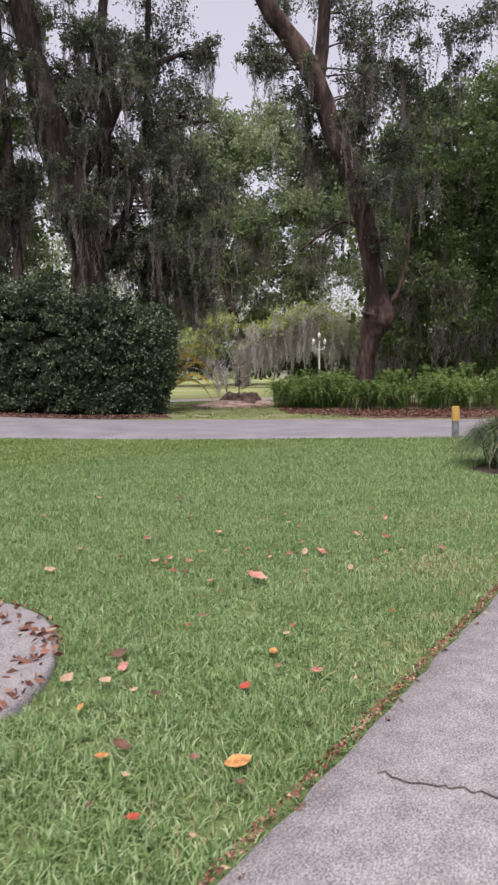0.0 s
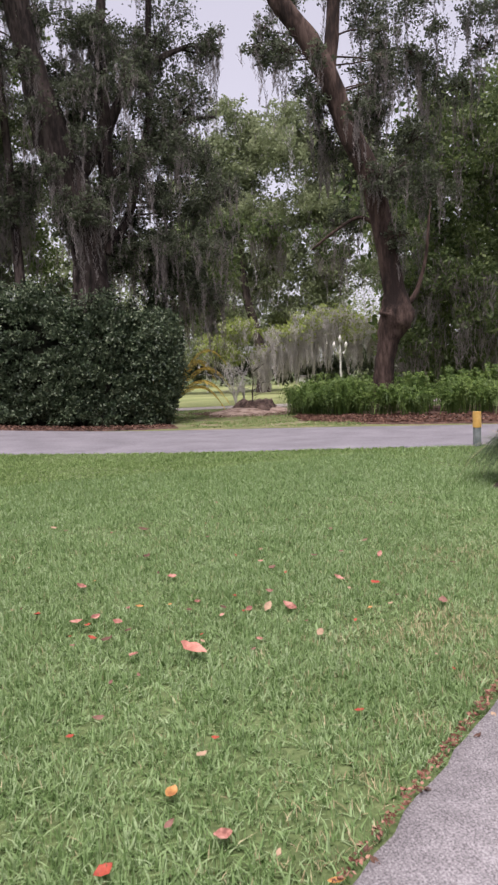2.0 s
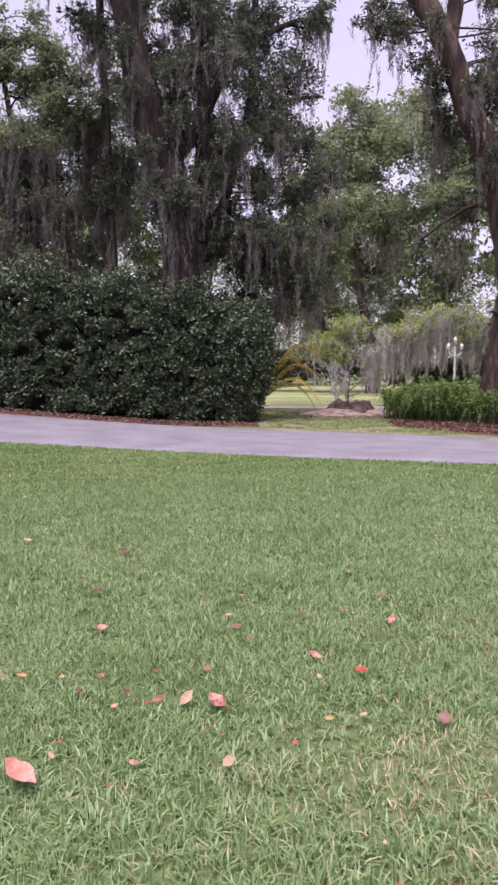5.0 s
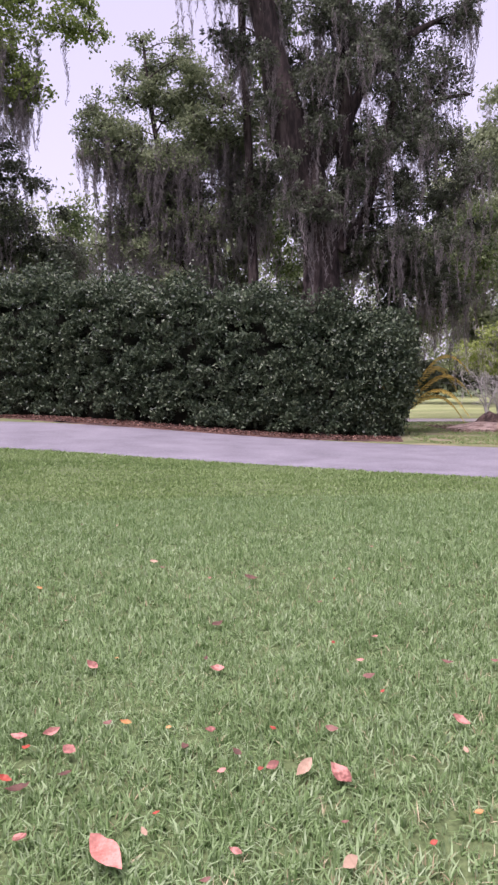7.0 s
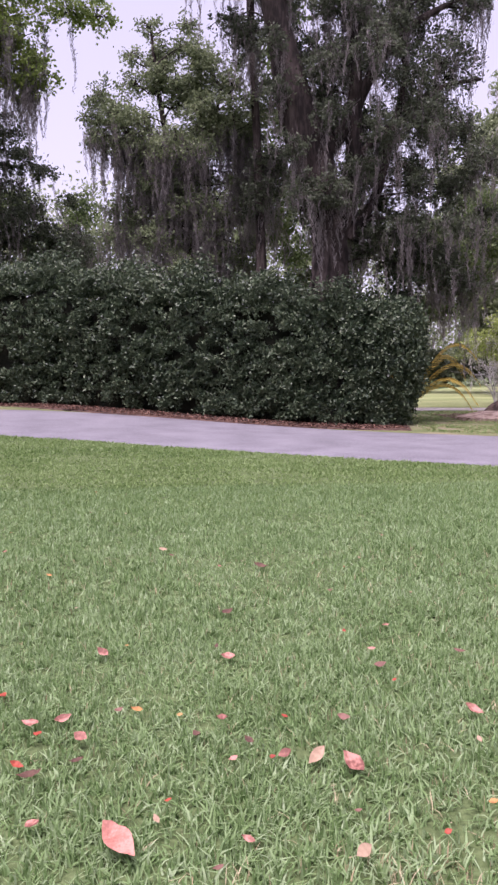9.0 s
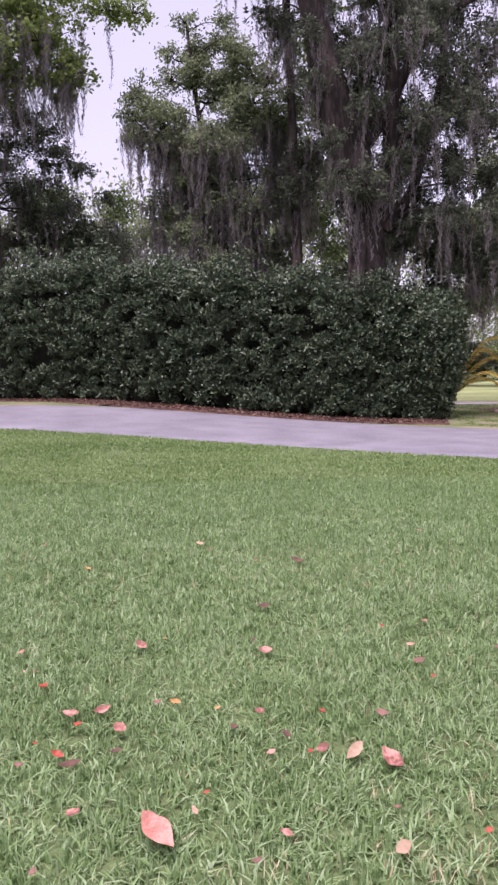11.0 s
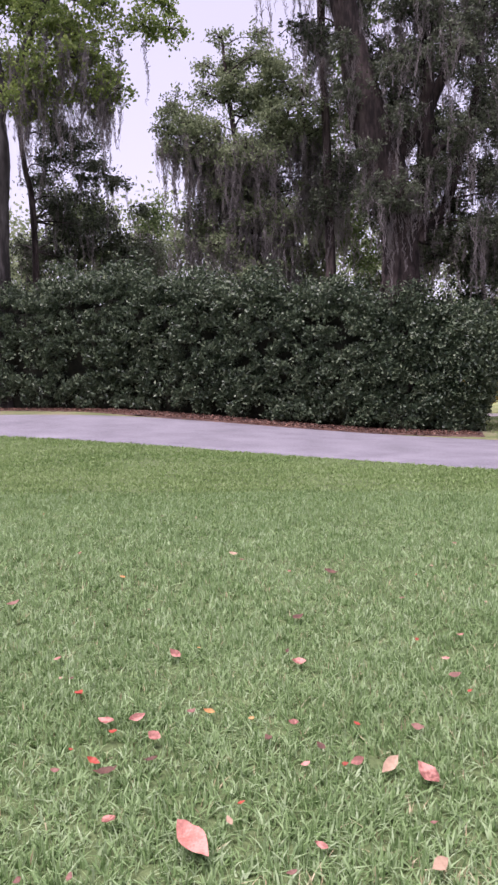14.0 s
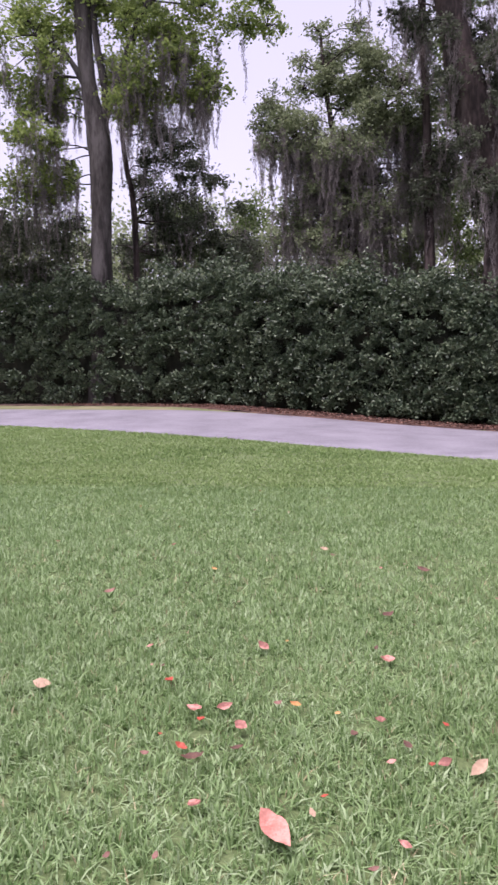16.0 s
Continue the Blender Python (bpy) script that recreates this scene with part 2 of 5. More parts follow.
def leaves(centres, length, width, droop=0.0, flat=0.0, point=None):
    """Folded diamond leaves at the centres, turned every way or about the way they point."""
    n = len(centres)
    d = rng.normal(size=(n, 3))
    if point is not None:
        d = d * 0.75 + point
    d[:, 2] = d[:, 2] * (1 - flat) - droop
    d /= np.linalg.norm(d, axis=1)[:, None] + 1e-9
    e = rng.normal(size=(n, 3))
    e[:, 2] *= 1 - flat
    s = np.cross(d, e)
    s /= np.linalg.norm(s, axis=1)[:, None] + 1e-9
    up = np.cross(s, d)
    ln = (length * (0.65 + 0.7 * rng.random(n)))[:, None]
    wd = (width * (0.65 + 0.7 * rng.random(n)))[:, None]
    c = np.asarray(centres)
    v = np.stack([c - 0.5 * ln * d, c - 0.02 * ln * d + 0.5 * wd * s + 0.12 * wd * up, c + 0.5 * ln * d, c - 0.02 * ln * d - 0.5 * wd * s + 0.12 * wd * up], 1)
    return v.reshape(-1, 3), np.arange(4 * n).reshape(-1, 4)


def field(p, cell, seed):
    """Smooth random values from 0 to 1 over the plan, in cells of that size."""
    g = np.random.default_rng(seed).random((64, 64))
    q = np.asarray(p) / cell
    k = np.floor(q).astype(int)
    u = q - k
    u = u * u * (3 - 2 * u)
    a, b = k[:, 0] % 64, k[:, 1] % 64
    a1, b1 = (a + 1) % 64, (b + 1) % 64
    return (g[a, b] * (1 - u[:, 0]) + g[a1, b] * u[:, 0]) * (1 - u[:, 1]) + (g[a, b1] * (1 - u[:, 0]) + g[a1, b1] * u[:, 0]) * u[:, 1]


def mass(cx, cy, cz, half, tall, fill=1.0, r=0.7, deep=0.8):
    """Leaf clumps strewn through an oval body of foliage."""
    n = max(3, int(1.35 * fill * half * tall / r ** 2))
    d = rng.normal(size=(n, 3))
    d /= np.linalg.norm(d, axis=1)[:, None]
    d *= (rng.random(n) ** 0.42)[:, None] * (half, deep, tall)
    return [(cx + q[0], cy + q[1], cz + q[2], r * (0.65 + 0.6 * rng.random())) for q in d]


def masses(rows, r=0.7):
    return [c for row in rows for c in mass(*row, r=r)]


def scatter(clump, n, twigs, tight=0.26, squash=0.8):
    """Leaf places in uneven tufts round the twig ends of a clump."""
    x, y, z, r = clump
    twigs = max(8, int(twigs * r ** 1.5)) if r < 1 else twigs
    d = rng.normal(size=(twigs, 3))
    d /= np.linalg.norm(d, axis=1)[:, None]
    d *= (rng.random(twigs) ** 0.45)[:, None] * r * (0.65 + 0.5 * rng.random(twigs))[:, None]
    d[:, 2] *= squash
    tips = d + (x, y, z)
    pick = rng.integers(0, twigs, n)
    return tips[pick] + rng.normal(size=(n, 3)) * r * tight * (0.35 + 0.65 * rng.random(n))[:, None] * (1, 1, 0.75), tips


def moss(tips, bunches, spread, length, piece=0.16, width=0.013, per_metre=34):
    """Hanging moss: wavering columns of fine curled threads that thin out downwards."""
    top = tips[rng.integers(0, len(tips), bunches)]
    full = length * (0.15 + 0.85 * rng.random(bunches) ** 1.8)
    n = np.maximum(6, (full * per_metre).astype(int))
    who = np.repeat(np.arange(bunches), n)
    t = rng.random(len(who)) ** 1.25
    a = rng.random(bunches) * 6.3
    c = top[who].copy()
    c[:, 2] -= t * full[who]
    sway = 0.06 * np.sin(a[who] + t * full[who] * 3.0)
    c[:, 0] += sway + rng.normal(size=len(who)) * spread * (1.05 - t)
    c[:, 1] += rng.normal(size=len(who)) * spread * (1.05 - t)
    d = rng.normal(size=(len(who), 3)) * (0.33, 0.33, 0.2) - (0, 0, 1)
    d /= np.linalg.norm(d, axis=1)[:, None]
    s = np.cross(d, rng.normal(size=(len(who), 3)))
    s /= np.linalg.norm(s, axis=1)[:, None] + 1e-9
    ln = (piece * (0.6 + 0.8 * rng.random(len(who))))[:, None]
    v = np.stack([c - d * ln / 2 + s * width / 2, c - d * ln / 2 - s * width / 2, c + d * ln / 2], 1)
    return v.reshape(-1, 3), np.arange(3 * len(who)).reshape(-1, 3)


def arching(n, reach, height, width, segments=5, spread=0.15, droop=1.0, dome=False):
    """Narrow leaves that rise from one root and arch over to all sides."""
    a = rng.random(n) * 2 * np.pi
    out = np.stack([np.cos(a), np.sin(a), 0 * a], 1)
    s = np.stack([-np.sin(a), np.cos(a), 0 * a], 1)
    root = rng.normal(size=(n, 3)) * (spread, spread, 0)
    rc = reach * (0.25 + 0.75 * rng.random(n))
    h = height * (0.6 + 0.4 * rng.random(n)) * (1.15 - 0.45 * rc / reach)
    w = width * (0.7 + 0.6 * rng.random(n))
    far = rc / reach
    if dome:
        h = height * (0.75 + 0.4 * rng.random(n)) * (1.1 - 0.45 * far)
    rows = []
    for k in range(segments + 1):
        t = k / segments
        c = root + out * (rc * t ** (1.0 if dome else 1.3))[:, None]
        c[:, 2] += h * np.sin(t * (1.7 + 1.35 * far)) if dome else h * (np.sin(t * 2.35) * 1.02 - droop * 0.25 * t ** 3)
        wide = (w * (0.45 + 0.55 * np.sin(np.pi * min(1, t + 0.25))) * (1 - t ** 3) + 0.001)[:, None]
        rows += [c - s * wide / 2, c + s * wide / 2]
    m = 2 * (segments + 1)
    v = np.stack(rows, 1).reshape(-1, 3)
    base = np.arange(n)[:, None] * m
    f = np.concatenate([base + (2 * k, 2 * k + 1, 2 * k + 3, 2 * k + 2) for k in range(segments)])
    return v, f


def box(cx, cy, cz, sx, sy, sz, bevel=0.0):
    bm = bmesh.new()
    bmesh.ops.create_cube(bm, size=1, matrix=Matrix.Translation((cx, cy, cz)) @ Matrix.Diagonal((sx, sy, sz, 1)))
    if bevel:
        bmesh.ops.bevel(bm, geom=bm.edges[:], offset=bevel, segments=2, affect="EDGES")
    return bm


def from_bm(name, bm, mat):
    me = bpy.data.meshes.new(name)
    bm.to_mesh(me)
    bm.free()
    me.materials.append(mat)
    return me


# ---- ground ----
def steps_out(a, b, step, far):
    mid = np.arange(a, b + step / 2, step)
    out = step * np.cumsum(1.35 ** np.arange(1, 40))
    out = out[out < far]
    return np.concatenate([(a - out)[::-1], mid, b + out])


gx, gy = steps_out(-16, 24, 0.4, 1800), steps_out(-8, 34, 0.4, 1800)
X, Y = np.meshgrid(gx, gy, indexing="ij")
Z = ground_z(X, Y) + 0.012 * np.sin(X * 1.7 + Y) * np.sin(Y * 1.3)
V = np.stack([X, Y, Z - 0.012], -1).reshape(-1, 3)
i, j = np.meshgrid(np.arange(len(gx) - 1), np.arange(len(gy) - 1), indexing="ij")
F = np.stack([i * len(gy) + j, (i + 1) * len(gy) + j, (i + 1) * len(gy) + j + 1, i * len(gy) + j + 1], -1).reshape(-1, 4)
tagged(new("ground", mesh_of("ground", V, F, SOIL, True)), "green lawn soil rolling gently to the woods", "ground", kind="structure")


def strip(name, inner, outer, mat, lift, across=8, ragged=0.0, steps=14, edge=0.03):
    """A sheet between two lines on the ground, with a lip down into the soil."""
    a, b = curve_points(inner, steps), curve_points(outer, steps)
    n = min(len(a), len(b))
    a, b = a[:n], b[:n]
    if ragged:
        a = a + rng.normal(size=a.shape) * ragged
        b = b + rng.normal(size=b.shape) * ragged
    lip = 0.02 / float(np.median(np.linalg.norm(a - b, axis=1)))
    t = np.concatenate([[0], np.linspace(lip, 1 - lip, across - 2), [1]])
    p = a[:, None] * (1 - t)[None, :, None] + b[:, None] * t[None, :, None]
    z = ground_z(p[..., 0], p[..., 1]) + lift
    z[:, 0] -= edge
    z[:, -1] -= edge
    v = np.dstack([p, z]).reshape(-1, 3)
    i, j = np.meshgrid(np.arange(n - 1), np.arange(across - 1), indexing="ij")
    f = np.stack([i * across + j, (i + 1) * across + j, (i + 1) * across + j + 1, i * across + j + 1], -1).reshape(-1, 4)
    return new(name, mesh_of(name, v, f[:, ::-1], mat, True))


ROAD_NEAR = [(30, -10.5), (20, -2.2), (13, 3.4), (8.5, 7.1), (4.9, 9.5), (1.45, 11.5), (-1.95, 13.1), (-5.0, 14.2), (-8.6, 15.5), (-14, 17.0), (-24, 19.5), (-40, 23)]
ROAD_FAR = [(34, -7.5), (24.5, 0.5), (16.8, 6.6), (11.7, 10.9), (7.6, 14.5), (4.3, 16.6), (-0.15, 18.2), (-4.0, 19.15), (-8.4, 19.9), (-14, 21.0), (-24, 23.3), (-40, 26.6)]
tagged(strip("road", ROAD_NEAR, ROAD_FAR, ASPHALT, 0.02, 14), "worn grey asphalt lane between lawn and hedge", "road", kind="structure")

# verge beyond the lane, leaf mulch under the hedge and in front of the ferns
VERGE_OUT = [(38, -3), (29, 5), (22, 13), (16.5, 22), (12, 26), (8.5, 25), (3, 25), (-4, 26), (-12, 28), (-16, 29), (-25, 31), (-41, 34)]
tagged(strip("verge", [(x - 0.05, y - 0.05) for x, y in ROAD_FAR], VERGE_OUT, STRAW, 0.006, 18), "thin dry grass verge beside the lane", "verge", kind="structure")
HEDGE_LINE = [(5.75, 18.45), (3.2, 18.9), (-0.2, 20.0), (-3.2, 21.2), (-6.0, 22.4), (-10.6, 24.2), (-16, 26.0), (-26, 29)]
tagged(strip("mulch_bed", [(6.0, 16.8), (3.2, 17.2), (-0.2, 18.3), (-3.2, 19.3), (-6.0, 21.2), (-10.6, 23.0), (-16, 24.9), (-26, 28)],
             [(6.8, 19.6), (4.4, 21.6), (1.0, 22.4), (-2.2, 23.6), (-5.0, 24.8), (-9.6, 26.6), (-15, 28.6), (-25, 32)], MULCH, 0.016, 10, 0.06, 26), "reddish leaf mulch under the hedge", "mulch", kind="structure")
tagged(strip("fern_bed", [(10.4, 18.9), (9.75, 14.6), (12.4, 10.9), (17.6, 6.7), (25.2, 0.6)], [(13, 21), (16, 19.5), (20, 16), (26, 11), (33, 5)], MULCH, 0.03, 10, 0.06, 26), "reddish-brown leaf litter in front of the ferns", "mulch", kind="structure")

# bright lawn and sandy track seen through the gap
FAR_A, FAR_B = [(3, 30.5), (8.2, 29.2), (12, 28.0), (16.5, 25.6), (24, 21)], [(40, 95), (55, 88), (70, 80), (84, 70), (95, 55)]
tagged(strip("far_lawn", FAR_A, FAR_B, FARLAWN, 0.03, 20), "sunlit yellow-green lawn beyond the lane", "lawn", kind="structure")
tagged(strip("sandy_track", [(2, 28.6), (8.0, 27.3), (12, 26.2), (16.2, 23.6), (24, 19)], [(3, 30.8), (8.3, 29.5), (12.3, 28.2), (16.8, 25.8), (24.5, 21)], SAND, 0.045, 6, 0.05), "pale sandy track past the stump", "track", kind="structure")

# concrete walk
E = np.array((0.866, 0.5))
N = np.array((0.5, -0.866))
EDGE = np.array((-0.32, -1.99))
walk_in = [tuple(EDGE + E * s + N * 0.008 * math.sin(s * 2.3)) for s in np.linspace(-9, 9.0, 13)]
walk_out = [tuple(EDGE + E * s + N * 3.0) for s in np.linspace(-9, 9.0, 13)]
tagged(strip("concrete_walk", walk_in, walk_out, CONCRETE, 0.025, 12, 0.006, 12, 0.05), "rough grey concrete walk with a crack", "walkway", kind="structure")
crack = curve_points([(-0.78, -2.47, -0.011, 0.006), (-0.70, -2.60, -0.011, 0.005), (-0.60, -2.70, -0.011, 0.006), (-0.50, -2.82, -0.011, 0.005), (-0.35, -3.02, -0.011, 0.005), (-0.1, -3.4, -0.011, 0.003)], 6)
cs = crack[:, :2] + rng.normal(size=(len(crack), 2)) * 0.008
cv = np.concatenate([np.column_stack([cs + (0.85 * w, 0.5 * w), crack[:, 2]])[None] for w in (-0.005, 0.005)])
nn = len(cs)
cf = np.array([(k, k + 1, nn + k + 1, nn + k) for k in range(nn - 1)])
tagged(new("walk_crack", mesh_of("walk_crack", cv.reshape(-1, 3), cf, CRACK)), "thin dark crack across the concrete", "crack", kind="structure")

# round concrete pad
a = np.linspace(0, 2 * np.pi, 64, endpoint=False)
rings = [(1.33, -0.08), (1.33, -0.015), (1.30, 0.0), (0.8, 0.005), (0.3, 0.007), (0.02, 0.007)]
pv = np.concatenate([np.stack([-2.83 + r * np.cos(a) * (1 + 0.012 * np.sin(5 * a)), -0.25 + r * np.sin(a), 0 * a + z], 1) for r, z in rings])
pf = np.array([(k * 64 + m, k * 64 + (m + 1) % 64, (k + 1) * 64 + (m + 1) % 64, (k + 1) * 64 + m) for k in range(5) for m in range(64)])
tagged(new("round_pad", mesh_of("round_pad", pv, pf, CONCRETE, True)), "round weathered concrete pad edged with dead leaves", "paving slab")


# ---- hedge ----
def hedge():
    line = curve_points(HEDGE_LINE, 10)
    along = np.gradient(line, axis=0)
    along /= np.linalg.norm(along, axis=1)[:, None]
    back = np.stack([along[:, 1], -along[:, 0]], 1)
    depth = 2.0
    h = thing("hedge", (0, 0, 0), "tall dense clipped dark green broadleaf hedge beside the lane", "hedge")
    # heart: a near-black sheet, painted as the shade between leaves and twigs
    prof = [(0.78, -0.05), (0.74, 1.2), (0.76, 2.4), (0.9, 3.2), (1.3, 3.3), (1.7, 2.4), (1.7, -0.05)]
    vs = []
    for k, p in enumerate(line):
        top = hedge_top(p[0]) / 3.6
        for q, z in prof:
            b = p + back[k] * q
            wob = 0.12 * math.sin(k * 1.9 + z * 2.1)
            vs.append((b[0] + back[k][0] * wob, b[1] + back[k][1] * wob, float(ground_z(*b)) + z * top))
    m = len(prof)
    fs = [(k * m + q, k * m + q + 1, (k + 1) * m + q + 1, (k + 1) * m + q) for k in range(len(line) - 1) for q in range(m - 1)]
    part("heart", mesh_of("heart", vs, fs, HEDGESHADE), h, "near-black sheet standing for the shade among the hedge's inner twigs")
    # rounded leafy tufts over the face, denser ones along the top
    n_c = 4200
    s = rng.random(n_c) ** 1.15 * (len(line) - 1.001)
    k = s.astype(int)
    fr = (s - k)[:, None]
    p = line[k] * (1 - fr) + line[k + 1] * fr
    bk = back[k]
    top = hedge_top(p[:, 0])
    face = rng.random(n_c) < 0.78
    z = np.where(face, 0.12 + (top - 0.15) * rng.random(n_c), top - 0.12 + 0.3 * rng.random(n_c) ** 2)
    run = np.column_stack([s * 0.42, z])
    bulge = 0.34 * (field(run, 0.85, 11) - 0.5) + 0.2 * (field(run, 0.34, 12) - 0.5)
    q = bulge + np.where(face, 0.16 + 0.36 * rng.random(n_c) ** 1.5 + 0.35 * smooth((z - top + 0.6) / 0.6), 0.2 + (depth - 0.2) * rng.random(n_c))
    c = p + bk * q[:, None]
    hubs = np.column_stack([c, ground_z(c[:, 0], c[:, 1]) + z])
    size = 0.11 + 0.13 * rng.random(n_c)
    kept = np.flatnonzero(~face | (field(run, 0.42, 13) > 0.27))
    who = np.repeat(kept, 42)
    d = rng.normal(size=(len(who), 3))
    d[:, :2] -= bk[who] * 0.75
    d[:, 2] += 0.35
    d /= np.linalg.norm(d, axis=1)[:, None]
    tuft = hubs[who] + d * (size[who] * (0.6 + 0.45 * rng.random(len(who))))[:, None] * (1.15, 1.15, 0.9)
    # rounded end at the gap
    n_e = 1300
    ang = (rng.random(n_e) - 0.15) * np.pi * 0.9
    ez = 0.1 + 3.45 * rng.random(n_e)
    er = 0.62 + 0.42 * smooth(ez / 1.8) + 0.1 * rng.normal(size=n_e) - 0.3 * smooth((ez - 2.8) / 0.8)
    end = line[0] + back[0] * 1.0
    a0 = -along[0]
    ec = end + a0[None] * (np.sin(ang) * er)[:, None] - back[0][None] * (np.cos(ang) * er)[:, None]
    tips = np.column_stack([ec, ez])
    # shaggy shoots along the top
    n_s = 150
    sp = rng.integers(2, len(line) - 1, n_s)
    sc = line[sp] + back[sp] * (0.3 + 1.3 * rng.random(n_s))[:, None]
    lift = hedge_top(line[sp][:, 0]) + 0.02 + 0.75 * rng.random(n_s) ** 2
    shoot = np.column_stack([sc, ground_z(sc[:, 0], sc[:, 1]) + lift])
    shoot = np.repeat(shoot, 12, 0) + rng.normal(size=(n_s * 12, 3)) * (0.24, 0.24, 0.17)
    tips = np.concatenate([tips, shoot])
    each = 16
    c = np.repeat(tips, each, 0) + rng.normal(size=(len(tips) * each, 3)) * (0.095, 0.095, 0.085)
    ways = np.concatenate([rng.normal(size=(len(c), 3)), d + (0, 0, 0.5)])
    c = np.concatenate([c, tuft])
    c[:, 2] = np.maximum(c[:, 2], ground_z(c[:, 0], c[:, 1]) + 0.04)
    tagged(part("foliage", mesh_of("foliage", *leaves(c, 0.115, 0.058, 0.0, 0.0, ways), HEDGELEAF), h), kind="stuff")


def hedge_top(x):
    """Uneven height of the hedge along its length."""
    x = np.asarray(x, float)
    return 3.45 + 0.5 * smooth((4.5 - x) / 9) + 0.16 * np.sin(x * 0.9) + 0.17 * np.sin(x * 2.7 + 1) + 0.13 * np.sin(x * 5.9)


hedge()


# ---- trees ----
def tree(name, label, trunk, limbs, clumps, bark, leaf_mat, per=900, size=(0.12, 0.06), twigs=26, moss_n=0, moss_len=1.6, moss_mat=None, moss_w=0.019, moss_top=99.0,
         tight=0.36, sides=12, flare=0.5):
    base = trunk[0][:3]
    zb = float(ground_z(base[0], base[1]))
    trunk = [(base[0], base[1], zb - 0.1, trunk[0][3])] + [r for r in trunk[1:] if r[2] > zb + 0.4]
    t = thing(name, (0, 0, 0), label, "tree")
    part("trunk", mesh_of("trunk", *tube(trunk, 5, sides, 0.08, flare), bark, True), t)
    spine = [curve_points(trunk, 5)]
    for limb in limbs:
        part("limb", mesh_of("limb", *tube(limb, 5, 8, 0.08), bark, True), t)
        spine.append(curve_points(limb, 5))
    spine = np.concatenate(spine)
    every, hang, twig = [], [], []
    for c in clumps:
        c = np.array(c)
        d = np.linalg.norm((spine[:, :3] - c[:3]) * (1, 1, 1.6) + (0, 0, 0.5), axis=1)
        s = spine[np.argmin(d)]
        mid = (s[:3] + c[:3]) / 2 + (0, 0, 0.06 * np.linalg.norm(c[:3] - s[:3])) + rng.normal(size=3) * 0.12
        r0 = min(0.036, 0.5 * s[3])
        branch = [(*s[:3], r0), (*mid, r0 * 0.7), (*c[:3], r0 * 0.3)]
        if 0.5 < np.linalg.norm(c[:3] - s[:3]) < 2.3:
            part("branch", mesh_of("branch", *tube(branch, 4, 6, 0.1), bark, True), t)
        c[1] += rng.normal() * 0.5 * c[3]
        pts, tips = scatter(c, int(per * (c[3] / 1.0) ** 2), twigs, tight)
        every.append(pts)
        hang.append(tips)
        for tip in tips[:10]:
            twig.append(tube([(*c[:3], 0.022), (*((c[:3] + tip) / 2 + (0, 0, 0.1)), 0.016), (*tip, 0.006)], 2, 4, 0.1))
    tagged(part("twigwork", mesh_of("twigwork", *joined(twig), bark), t), kind="stuff")
    part("crown", mesh_of("crown", *leaves(np.concatenate(every), size[0], size[1], 0.15), leaf_mat), t)
    if moss_n:
        v, f = moss(np.concatenate(hang)[np.concatenate(hang)[:, 2] < moss_top], moss_n // 19, 0.05, moss_len, 0.22, moss_w, 50)
        part("moss", mesh_of("moss", v, f, moss_mat or MOSS), t, "grey hanging moss")
    return t


